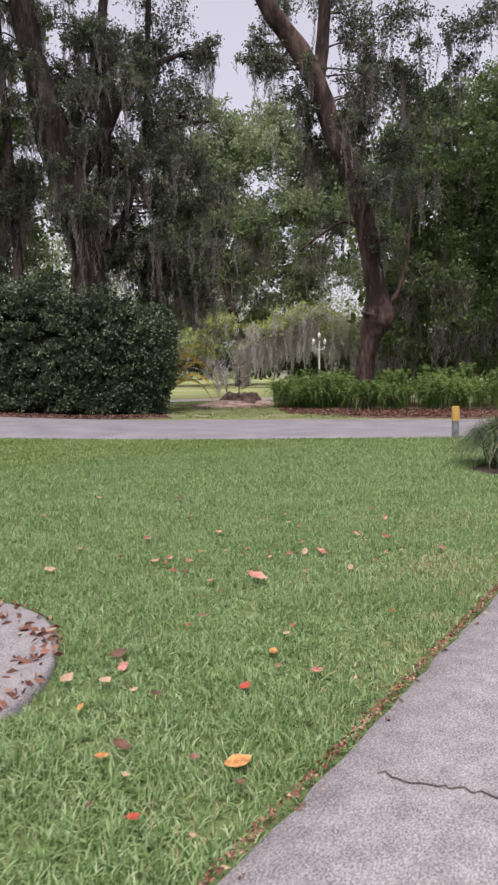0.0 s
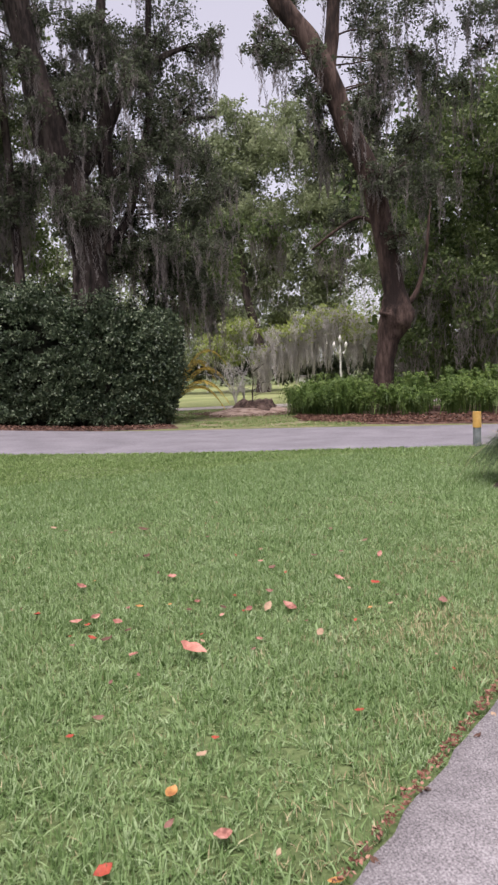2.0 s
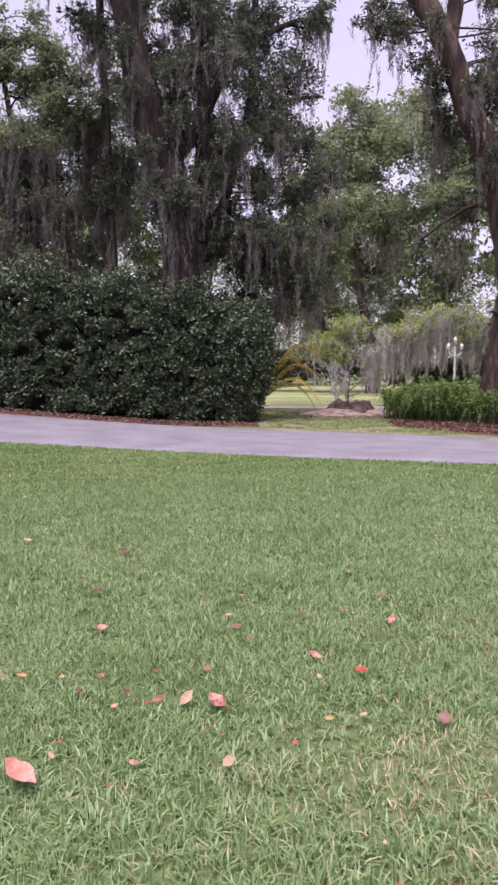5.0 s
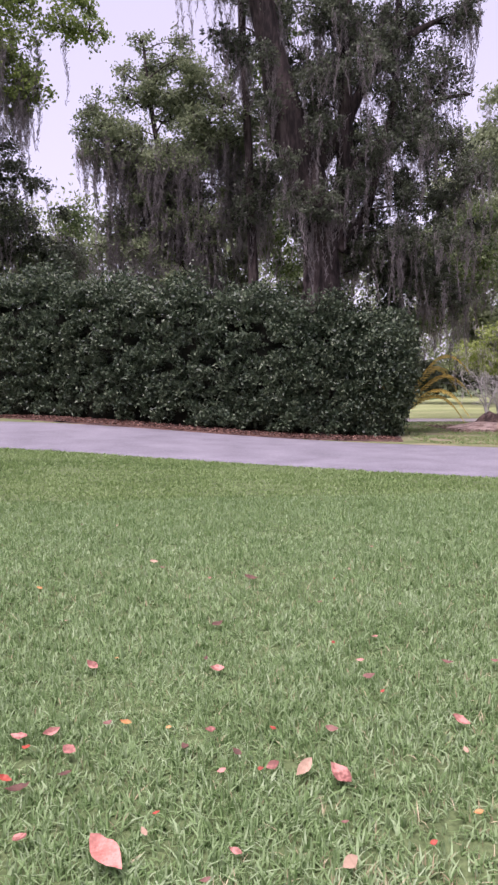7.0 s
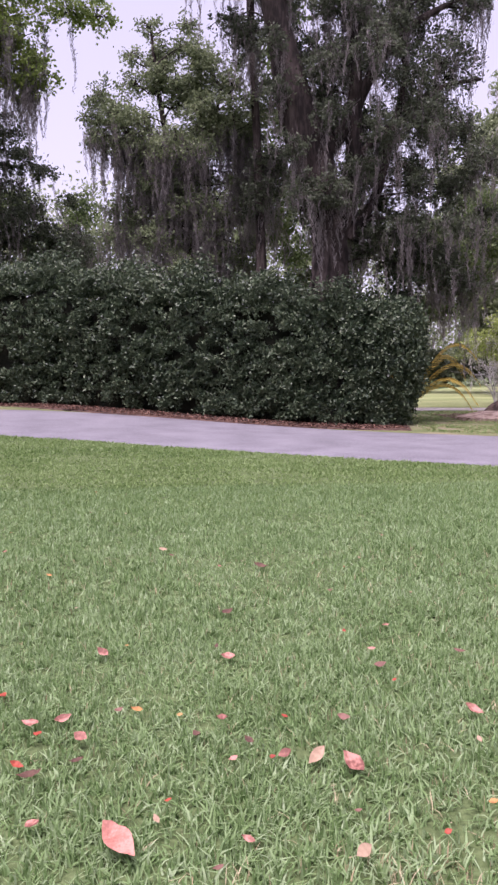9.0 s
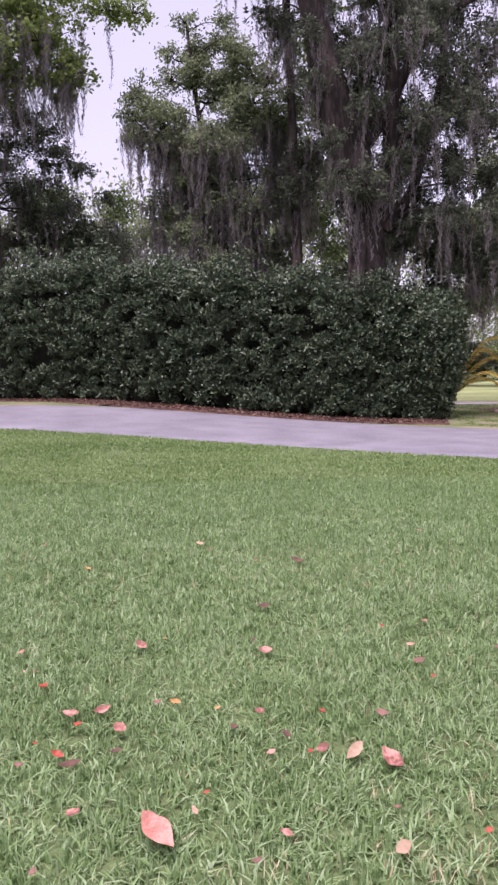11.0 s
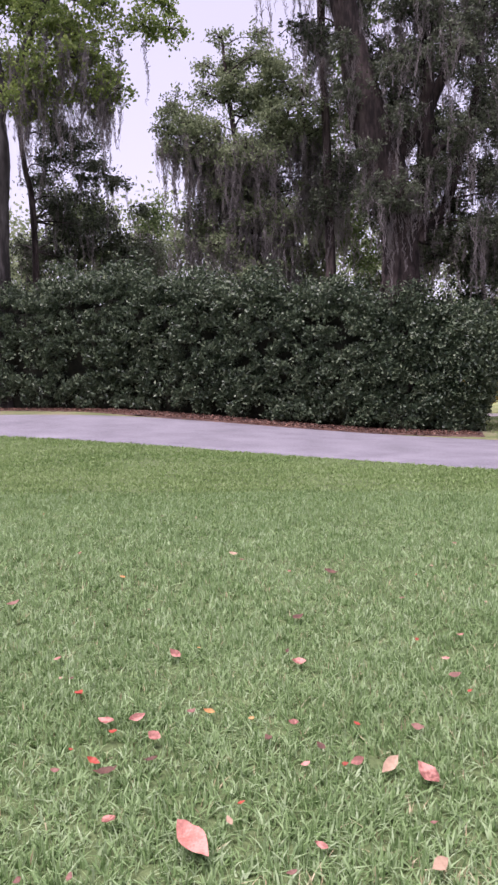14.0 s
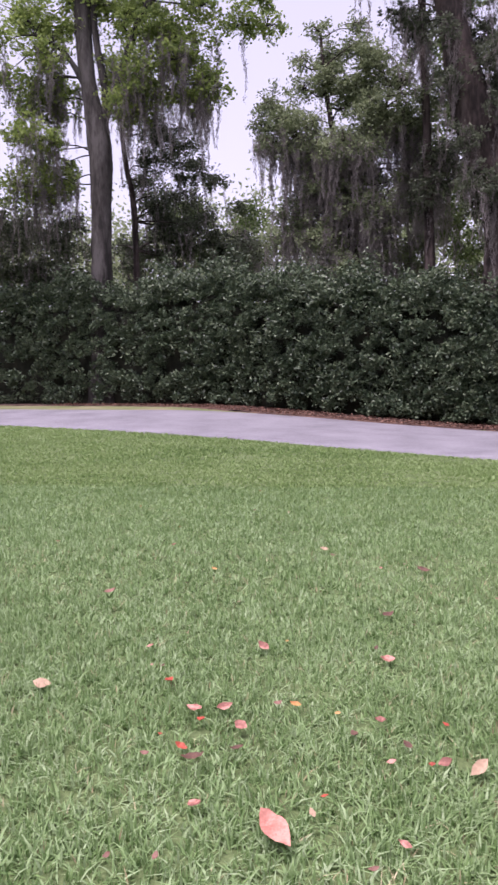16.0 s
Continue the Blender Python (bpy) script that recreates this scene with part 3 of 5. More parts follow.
tree("oak_tree", "large dark live oak hung with grey moss behind the hedge", [(4.45, 20.06, 0.58, 0.83), (4.45, 20.06, 3.59, 0.62), (4.46, 20.06, 4.79, 0.53), (4.34, 20.07, 6.00, 0.52), (4.06, 20.10, 7.38, 0.58), (3.56, 20.14, 8.93, 0.58), (3.18, 20.17, 10.48, 0.45), (2.90, 20.20, 11.69, 0.38), (2.69, 20.21, 13.24, 0.38), (2.51, 20.23, 14.96, 0.29), (2.35, 20.24, 16.68, 0.19)],
     [[(4.55, 20.05, 5.14, 0.28), (4.96, 20.02, 6.34, 0.22), (5.11, 20.01, 7.71, 0.24), (5.16, 20.00, 9.43, 0.22), (5.13, 20.00, 11.32, 0.19), (5.26, 19.99, 13.21, 0.15), (5.59, 19.96, 14.93, 0.10)],
      [(4.98, 20.02, 5.48, 0.17), (5.76, 19.95, 6.67, 0.14), (6.17, 19.91, 8.21, 0.14), (6.57, 19.88, 9.76, 0.12), (6.67, 19.87, 11.65, 0.10), (6.78, 19.86, 13.71, 0.09)],
      [(4.06, 20.10, 7.55, 0.28), (5.02, 20.01, 8.91, 0.19), (5.72, 19.95, 10.28, 0.15), (6.76, 19.86, 11.48, 0.12), (7.96, 19.76, 12.15, 0.07)],
      [(5.11, 20.01, 7.71, 0.12), (6.39, 19.90, 8.90, 0.10), (7.59, 19.79, 9.75, 0.07), (8.80, 19.69, 9.99, 0.05)]],
     ([(5.7, 20.0, 12.2, 1.2), (7.1, 19.8, 12.5, 1.4), (7.8, 19.8, 10.6, 1.2), (6.6, 19.9, 10.1, 1.0), (7.1, 19.8, 8.7, 1.0), (8.4, 19.7, 8.5, 0.9), (5.7, 20.0, 8.9, 0.9), (4.4, 20.1, 12.2, 1.0), (4.9, 20.0, 10.6, 1.0), (8.9, 19.7, 7.5, 0.8), (7.9, 19.8, 6.8, 1.0), (6.7, 19.9, 7.2, 0.9)]
     + [(5.2, 20.0, 7.4, 0.9), (1.6, 20.3, 12.9, 0.7), (7.0, 19.8, 5.5, 0.9), (5.7, 20.0, 5.6, 0.7), (7.7, 19.8, 4.9, 0.8), (3.3, 20.2, 12.7, 0.9), (4.4, 20.1, 14.3, 1.5), (6.8, 19.9, 14.6, 1.7), (2.5, 20.2, 14.6, 1.4), (5.8, 19.9, 16.0, 1.9), (2.9, 19.4, 9.5, 0.7), (3.2, 19.4, 7.8, 0.6), (2.7, 19.4, 10.7, 0.6), (4.2, 19.3, 8.7, 0.7)]
     + [(5.5, 19.2, 10.3, 0.8), (6.2, 19.1, 11.3, 1.0), (7.2, 19.0, 9.3, 1.0), (4.9, 19.2, 11.8, 0.8), (4.2, 19.3, 10.2, 1.0), (5.2, 19.2, 7.3, 0.8), (5.8, 19.1, 8.1, 0.8), (6.5, 19.1, 5.8, 0.8), (8.0, 19.0, 5.6, 0.8), (3.5, 19.3, 6.2, 0.6), (1.3, 19.5, 13.8, 1.2), (0.5, 19.6, 13.3, 0.7)]
     + masses([(3.7, 19.0, 6.7, 0.9, 0.7), (6.7, 20.6, 5.9, 1.9, 1.9, 1.3), (6.0, 20.5, 11.4, 2.2, 1.5, 0.7), (4.2, 20.6, 11.4, 0.8, 1.3, 1.3), (6.7, 20.6, 8.8, 1.9, 1.2, 0.25), (4.9, 20.9, 9.3, 0.9, 1.4, 1.3), (2.0, 20.0, 11.7, 1.0, 0.6, 0.5),
               (7.6, 20.0, 9.5, 1.0, 1.1, 0.6), (8.1, 20.0, 4.8, 1.1, 1.1, 1.2), (8.5, 19.9, 12.2, 0.8, 0.8, 0.5), (8.6, 19.5, 6.9, 0.9, 1.0), (4.6, 20.9, 6.0, 1.3, 0.8, 1.2)])),
     BARK, OAKLEAF, 1900, (0.10, 0.052), 62, 19000, 2.2, sides=16, tight=0.17)
tree("slender_tree", "slim dark straight tree rising behind the hedge", [(2.57, 22.13, 0.53, 0.19), (2.58, 22.13, 4.53, 0.17), (2.54, 22.14, 6.40, 0.15), (2.44, 22.14, 9.57, 0.13), (2.32, 22.15, 12.00, 0.13), (2.27, 22.16, 14.23, 0.11), (2.22, 22.16, 16.84, 0.09)], [], [(2.2, 22.0, 14.5, 0.9), (2.4, 22.0, 15.6, 1.1), (2.5, 22.2, 13.4, 0.5)] + masses([(2.7, 22.3, 7.3, 0.9, 2.1, 1.2)]), BARK, OAKLEAF, 1700, (0.10, 0.052), 60, 3000, 1.6, tight=0.18)
tree("mossy_tree", "small round oak draped thickly in grey moss", [(0.31, 22.83, 0.53, 0.19), (0.26, 22.83, 5.00, 0.15), (-0.01, 22.86, 6.91, 0.11), (-0.37, 22.89, 8.81, 0.10), (-0.72, 22.92, 11.10, 0.07), (-0.86, 22.93, 12.62, 0.04)],
     [[(-0.18, 22.87, 8.05, 0.07), (-1.31, 22.97, 9.01, 0.06), (-2.25, 23.05, 10.35, 0.04), (-2.81, 23.10, 10.74, 0.03)], [(0.03, 22.85, 6.91, 0.07), (0.96, 22.77, 8.99, 0.06), (1.36, 22.74, 10.70, 0.04)]],
     ([(-0.9, 22.9, 12.7, 0.5), (0.3, 22.9, 12.6, 0.5), (1.9, 22.7, 11.4, 0.4), (-2.9, 22.8, 9.6, 0.4), (-1.5, 22.8, 11.6, 0.5)]
     + masses([(-0.2, 22.8, 11.4, 1.6, 1.4, 2.4), (-2.0, 22.8, 10.1, 1.1, 1.0, 1.8), (1.7, 22.8, 10.2, 1.6, 1.3, 2.1), (-2.5, 22.6, 8.8, 0.9, 0.6, 1.2), (-0.1, 22.6, 9.2, 2.5, 1.4, 1.9), (-0.5, 22.6, 7.5, 2.5, 1.4, 1.7),
               (2.3, 23.0, 9.0, 1.1, 1.8, 1.2), (-0.7, 23.0, 5.9, 2.5, 1.2, 1.3), (1.6, 23.2, 6.3, 1.5, 1.6, 1.2)], 0.6)),
     BARK, OLIVELEAF, 1500, (0.11, 0.058), 60, 30000, 2.2, moss_top=9.4, tight=0.26)
tree("broadleaf_tree", "tall pale-barked tree with bright green leaves and moss", [(-9.08, 24.69, 0.16, 0.47), (-9.09, 24.69, 3.89, 0.40), (-9.06, 24.69, 5.60, 0.38), (-9.01, 24.70, 7.73, 0.36), (-8.99, 24.70, 10.07, 0.43), (-9.28, 24.66, 11.78, 0.30), (-9.44, 24.63, 13.70, 0.30), (-9.47, 24.63, 15.83, 0.30), (-9.54, 24.62, 18.18, 0.21)],
     [[(-8.93, 24.71, 9.96, 0.19), (-8.73, 24.74, 11.77, 0.15), (-8.98, 24.70, 13.48, 0.13), (-9.06, 24.69, 15.40, 0.13), (-8.60, 24.76, 17.52, 0.09)],
      [(-8.96, 24.70, 10.71, 0.17), (-8.15, 24.82, 12.62, 0.15), (-7.38, 24.93, 14.52, 0.13), (-6.52, 25.06, 15.79, 0.11), (-5.66, 25.18, 17.05, 0.06)],
      [(-9.28, 24.66, 11.78, 0.13), (-10.14, 24.53, 13.29, 0.09), (-11.19, 24.38, 13.94, 0.06)]],
     ([(-11.6, 24.3, 14.6, 1.5), (-10.1, 24.5, 15.2, 1.5), (-8.2, 24.8, 15.0, 1.5), (-6.5, 25.1, 14.5, 1.5), (-5.1, 25.3, 14.9, 1.1), (-3.6, 25.5, 15.1, 0.7), (-5.7, 25.2, 13.0, 1.3), (-5.0, 25.3, 12.1, 0.7), (-7.2, 25.0, 12.6, 1.3), (-5.5, 25.2, 11.5, 0.6), (-11.6, 24.3, 12.2, 1.3), (-12.5, 24.2, 13.5, 1.1)]
     + [(-10.6, 24.5, 13.1, 0.9), (-8.4, 24.8, 12.8, 1.1), (-7.9, 24.9, 11.5, 1.0), (-9.9, 24.6, 17.1, 1.9), (-6.5, 25.1, 17.1, 2.3), (-3.8, 25.5, 16.6, 1.1), (-11.7, 24.3, 9.7, 0.9), (-10.4, 24.5, 9.9, 0.6), (-11.9, 24.3, 8.6, 1.1), (-14.1, 24.0, 14.2, 1.9), (-14.6, 23.9, 11.2, 1.9), (-14.2, 23.9, 8.2, 1.7)]
     + masses([(-5.6, 25.0, 12.3, 1.4, 1.5, 0.9), (-7.2, 24.8, 11.1, 1.0, 2.1, 0.9), (-11.4, 25.0, 12.5, 1.9, 2.7, 0.85), (-3.5, 25.3, 14.6, 1.2, 0.7, 0.8), (-7.3, 24.8, 14.3, 2.4, 1.0), (-12.0, 25.2, 9.0, 1.9, 1.7, 0.8)], 0.8)),
     GREYBARK, FRESHLEAF, 900, (0.15, 0.085), 50, 16000, 2.4, moss_top=14.0, tight=0.2)
tree("understory_tree", "dark slender-stemmed tree in the shade of taller ones", [(-8.25, 26.32, 0.07, 0.13), (-8.24, 26.32, 7.59, 0.11), (-8.50, 26.29, 9.62, 0.10), (-8.63, 26.27, 11.19, 0.08), (-8.45, 26.29, 13.21, 0.09)], [],
     [(-7.6, 27.9, 11.2, 1.1), (-6.7, 28.1, 10.5, 1.2), (-5.4, 28.3, 9.5, 0.8), (-7.4, 28.0, 8.8, 1.3), (-6.0, 28.2, 7.9, 0.9), (-4.5, 28.4, 8.4, 0.5), (-8.5, 27.8, 9.6, 0.9), (-7.6, 27.9, 7.2, 1.1), (-6.2, 28.1, 6.9, 0.9), (-13.0, 27.1, 7.3, 1.4), (-14.2, 27.0, 6.3, 1.4), (-12.1, 27.3, 5.8, 1.2), (-11.4, 27.4, 7.7, 1.1), (-9.4, 27.7, 7.0, 0.9), (-5.1, 28.3, 6.7, 0.8), (-4.1, 28.4, 6.9, 0.8), (-16.3, 26.7, 7.1, 1.9), (-4.6, 28.4, 5.7, 0.9), (-8.8, 27.8, 6.0, 0.9)]
     + masses([(-6.4, 27.5, 9.4, 2.0, 1.0, 0.7), (-7.4, 27.5, 7.2, 2.3, 1.3, 0.9), (-4.2, 27.8, 6.7, 1.4, 1.1, 0.9), (-12.7, 27.0, 6.6, 2.1, 1.4, 1.1), (-11.1, 26.5, 5.6, 2.0, 0.9, 1.2), (-6.3, 28.0, 6.4, 2.0, 1.0, 0.9)]),
     BARK, OAKLEAF, 1500, (0.12, 0.062), 54, 9000, 1.8, tight=0.2)
tree("leaning_oak", "leaning red-barked oak with a swollen knot rising from ferns", [(13.65, 17.45, -0.33, 0.43), (13.67, 17.44, 0.60, 0.37), (13.82, 17.36, 2.03, 0.33), (13.98, 17.28, 2.75, 0.45), (14.15, 17.19, 3.22, 0.60), (14.14, 17.20, 3.67, 0.47), (14.06, 17.24, 4.39, 0.35), (13.72, 17.40, 6.55, 0.36), (13.35, 17.60, 8.20, 0.37), (12.82, 17.86, 9.45, 0.36), (12.38, 18.08, 10.89, 0.35), (11.75, 18.41, 12.34, 0.34), (10.92, 18.83, 13.59, 0.31), (10.4, 19.1, 14.83, 0.28), (10.0, 19.3, 16.49, 0.27), (9.7, 19.4, 18.55, 0.18)],
     [[(12.30, 18.12, 11.2, 0.24), (12.48, 18.06, 12.75, 0.23), (12.59, 18.00, 14.80, 0.21), (12.95, 17.81, 16.64, 0.14)],
      [(14.21, 17.16, 3.34, 0.16), (14.73, 16.89, 3.96, 0.08), (15.04, 16.73, 5.09, 0.06), (15.18, 16.66, 6.52, 0.04)],
      [(13.77, 17.39, 6.14, 0.08), (13.14, 17.72, 6.57, 0.06), (12.40, 18.10, 6.17, 0.05), (11.66, 18.48, 5.57, 0.04)]],
     ([(14.4, 18.9, 13.8, 1.2), (15.9, 18.1, 14.2, 1.3), (17.5, 17.3, 13.3, 1.1), (18.8, 16.6, 14.2, 1.5), (14.7, 18.7, 12.1, 1.3), (16.3, 17.9, 11.8, 1.3), (17.8, 17.1, 11.4, 1.1), (13.2, 19.5, 14.7, 1.1), (12.0, 20.1, 12.8, 0.9), (12.4, 19.9, 11.5, 0.9), (11.7, 20.3, 14.5, 1.0), (13.9, 19.1, 9.9, 1.0), (15.7, 18.2, 9.4, 1.3)]
     + [(13.9, 19.1, 8.2, 1.0), (16.0, 18.0, 7.7, 1.3), (13.1, 19.5, 9.1, 1.0), (13.1, 19.6, 16.7, 1.7), (16.0, 18.0, 17.3, 2.4), (18.7, 16.7, 16.8, 2.2), (14.1, 19.0, 18.8, 2.6), (13.3, 19.4, 6.7, 0.9), (19.6, 16.2, 12.0, 1.5), (13.5, 16.4, 7.5, 0.6), (12.4, 16.9, 9.8, 0.6), (14.0, 16.2, 5.8, 0.7), (11.4, 17.5, 11.4, 0.6)]
     + masses([(10.9, 18.8, 12.3, 1.3, 1.4, 0.8), (14.6, 17.6, 12.7, 2.2, 1.3, 0.6), (16.8, 16.8, 12.2, 1.5, 1.3, 0.5), (14.3, 17.8, 11.4, 1.3, 0.8, 0.9), (14.2, 18.3, 10.2, 1.1, 1.0, 0.7), (13.5, 16.4, 7.3, 0.6, 0.9, 0.6), (12.3, 18.9, 10.0, 0.9, 1.1, 0.4)])),
     REDBARK, OAKLEAF, 1150, (0.115, 0.06), 50, 11000, 2.0, sides=16, tight=0.18, flare=0.12)
tree("far_tree", "dark leaning tree among pale shrubs beyond the lawn", [(23.34, 46.21, -0.26, 0.42), (23.31, 46.22, 2.78, 0.38), (22.85, 46.46, 5.18, 0.34), (22.43, 46.68, 7.57, 0.28), (22.22, 46.79, 10.61, 0.15), (22.42, 46.68, 13.21, 0.11)], [], [(21.5, 47.2, 9.3, 1.6), (23.4, 46.2, 10.2, 1.6), (22.1, 46.8, 12.4, 1.7), (24.2, 45.8, 8.0, 1.2)], BARK, HAZYLEAF, 300, (0.22, 0.12), 40, 900, 2.5, HAZYMOSS)
tree("pale_sapling", "pale slender bare stem at the wood's edge", [(23.32, 19.22, -0.88, 0.10), (23.31, 19.22, 1.51, 0.09), (23.48, 19.13, 3.51, 0.08), (23.65, 19.04, 5.27, 0.08), (23.81, 18.96, 7.02, 0.08), (23.81, 18.96, 9.28, 0.07), (23.96, 18.89, 12.55, 0.05)], [], [(23.8, 19.0, 11.8, 1.5), (24.5, 18.6, 13.8, 1.8), (23.2, 19.3, 13.6, 1.5)] + masses([(23.6, 18.7, 9.0, 1.3, 1.6, 0.9), (23.2, 18.9, 6.6, 0.9, 0.5, 0.8)]), SAPBARK, WOODLEAF, 900, (0.15, 0.08), 40, 0, tight=0.2)


# ---- woods ----
def woods(name, label, clumps, mat, per, size, twigs, moss_n=0, moss_len=3.0, moss_mat=None, moss_w=0.04, tight=0.26):
    w = thing(name, (0, 0, 0), label, "woods", kind="stuff")
    every, hang = [], []
    for c in clumps:
        c = np.array(c)
        c[:2] += rng.normal(size=2) * 0.3 * c[3]
        pts, tips = scatter(c, int(per * c[3] ** 2), twigs, tight)
        pts[:, 2] = np.maximum(pts[:, 2], 0.05)
        every.append(pts)
        hang.append(tips)
    tagged(part("foliage", mesh_of("foliage", *leaves(np.concatenate(every), *size, 0.1), mat), w), kind="stuff")
    if moss_n:
        v, f = moss(np.concatenate(hang), moss_n // 10, 0.2, moss_len, 0.4, moss_w, 22)
        v[:, 2] = np.maximum(v[:, 2], 0.1)
        tagged(part("moss", mesh_of("moss", v, f, moss_mat or MOSS), w, "grey hanging moss"), kind="stuff")
    return w


woods("dark_woods", "dense dark green woodland behind the fern bed", [(22.8, 25.1, 10.6, 2.3), (25.4, 23.7, 11.4, 2.3), (23.3, 24.8, 7.7, 2.0), (25.6, 23.6, 7.9, 2.3), (21.7, 25.7, 5.7, 1.7), (23.8, 24.6, 4.8, 2.0), (25.8, 23.5, 4.1, 2.0), (22.5, 25.3, 2.8, 1.7), (24.5, 24.2, 2.1, 1.7), (26.0, 23.4, 1.5, 1.7), (21.8, 25.6, 8.0, 1.4), (27.0, 22.9, 14.2, 2.3), (29.0, 21.9, 11.3, 3.5), (28.9, 21.9, 5.5, 3.5), (32.1, 20.3, 8.3, 4.3), (23.4, 24.8, 12.9, 1.7), (28.9, 22.0, 2.0, 2.9), (31.7, 20.5, 3.7, 3.5), (34.1, 19.3, 6.0, 4.3)]
      + masses([(22.5, 24.0, 11.0, 2.6, 3.1), (20.3, 23.5, 6.4, 2.5, 2.5), (21.6, 21.5, 3.8, 1.9, 1.9), (19.7, 24.0, 2.8, 1.5, 1.5)], 1.1), WOODLEAF, 480, (0.22, 0.12), 46, 6000, 2.5, tight=0.17)
woods("deep_woods", "deep shaded woodland wall behind nearer trees", [(26.9, 32.0, 10.8, 3.2), (30.0, 30.4, 12.4, 3.2), (33.1, 28.8, 10.6, 3.5), (28.7, 31.1, 7.2, 2.8), (31.8, 29.5, 7.1, 3.2), (26.8, 32.1, 4.5, 2.5), (29.9, 30.5, 3.7, 2.8), (33.0, 28.9, 3.3, 3.2), (27.4, 31.8, 1.6, 2.1), (31.1, 29.8, 1.2, 2.1), (36.2, 27.2, 9.1, 3.9), (36.1, 27.2, 3.5, 3.5), (39.9, 25.3, 7.0, 4.6), (39.2, 25.7, 2.1, 3.2), (29.5, 30.7, 15.9, 2.8), (33.2, 28.7, 15.5, 3.2)], WOODLEAF, 200, (0.5, 0.28), 60, tight=0.4)
woods("hedge_back_trees", "young green trees growing behind the hedge", ([(3.1, 33.6, 8.4, 1.4), (4.5, 33.5, 9.8, 1.4), (5.0, 33.5, 7.3, 1.4), (8.3, 33.2, 8.7, 1.4), (10.0, 33.0, 7.5, 1.4), (14.6, 32.6, 8.6, 1.4), (-5.9, 34.4, 9.1, 1.4), (-7.0, 34.5, 7.7, 1.4), (-8.0, 34.6, 9.4, 1.4), (-4.8, 34.3, 7.1, 1.4), (14.3, 32.7, 7.0, 1.4), (12.4, 32.8, 8.3, 1.4), (6.2, 33.4, 9.8, 1.1), (4.0, 33.6, 11.7, 1.1), (9.1, 28.1, 5.8, 1.1), (10.2, 28.0, 5.4, 0.9)]
     + [(11.2, 27.9, 6.2, 0.9), (10.0, 28.0, 7.2, 0.9), (11.5, 27.9, 4.8, 0.8), (10.7, 28.0, 4.2, 0.7), (9.5, 28.1, 4.3, 0.9), (12.1, 27.8, 5.7, 0.8), (3.1, 25.6, 12.9, 0.8), (3.3, 25.6, 10.5, 0.9), (3.0, 25.6, 8.4, 0.9), (3.6, 25.6, 6.9, 0.9), (4.2, 25.5, 14.5, 0.8), (5.3, 25.4, 10.7, 1.0), (5.9, 25.4, 9.0, 0.9), (6.4, 25.3, 10.5, 0.9), (4.4, 25.5, 9.0, 0.9)]
     + masses([(16.1, 30.0, 8.2, 3.1, 1.2), (19.7, 29.0, 7.6, 1.4, 1.2), (11.6, 28.0, 7.4, 1.5, 2.0), (5.5, 25.5, 5.4, 2.2, 1.2)], 0.8)), WOODLEAF, 760, (0.17, 0.095), 44, 5000, 2.0, tight=0.22)
woods("middle_woods", "tall green trees beyond the far lawn, leaves paled for haze", ([(23.6, 47.2, 16.5, 2.6), (20.9, 48.6, 17.4, 2.6), (25.6, 46.2, 17.3, 2.6), (22.8, 47.6, 13.4, 2.6), (25.9, 46.0, 12.5, 2.6), (28.3, 44.8, 13.3, 2.6), (20.4, 48.8, 12.6, 2.6), (29.0, 44.4, 9.3, 2.2), (25.1, 46.4, 9.4, 2.2), (21.9, 48.1, 9.5, 1.8), (24.1, 47.0, 19.6, 2.2), (21.9, 48.1, 20.7, 1.5), (25.8, 46.0, 20.2, 2.2), (27.9, 45.0, 16.8, 2.2), (18.9, 49.6, 14.8, 2.2)]
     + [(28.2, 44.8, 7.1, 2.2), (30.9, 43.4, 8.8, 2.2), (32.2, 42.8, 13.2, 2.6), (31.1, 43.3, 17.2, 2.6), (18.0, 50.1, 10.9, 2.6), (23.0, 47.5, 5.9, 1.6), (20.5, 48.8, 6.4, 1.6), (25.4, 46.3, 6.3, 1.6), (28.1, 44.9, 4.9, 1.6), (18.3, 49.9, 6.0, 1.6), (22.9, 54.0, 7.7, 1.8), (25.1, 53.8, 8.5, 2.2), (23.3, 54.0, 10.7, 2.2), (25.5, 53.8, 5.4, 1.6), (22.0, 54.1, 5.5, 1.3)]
     + masses([(23.2, 48.0, 16.7, 3.4, 3.8), (27.5, 47.0, 18.0, 3.0, 2.8), (28.8, 46.0, 14.5, 3.9, 3.4), (32.4, 46.0, 15.6, 3.1, 5.0), (21.1, 47.0, 10.6, 3.7, 3.7), (25.7, 47.5, 8.3, 5.2, 2.6), (27.5, 48.5, 5.0, 5.5, 2.2), (19.0, 49.0, 5.5, 3.0, 2.4)], 1.7)), HAZYLEAF, 420, (0.27, 0.15), 56, 5000, 3.5, HAZYMOSS, 0.045, 0.2)
woods("weeping_shrubs", "lime-topped shrubs curtained with pale grey moss", [(22.0, 41.3, 3.8, 1.2), (23.2, 40.7, 4.2, 1.3), (24.6, 39.9, 4.5, 1.4), (26.0, 39.2, 4.7, 1.4), (27.2, 38.6, 4.3, 1.4), (28.5, 37.9, 3.7, 1.4), (20.7, 41.9, 2.7, 0.8)], LIMELEAF, 420, (0.26, 0.13), 40, 12000, 3.0, HAZYMOSS, 0.04, 0.34)
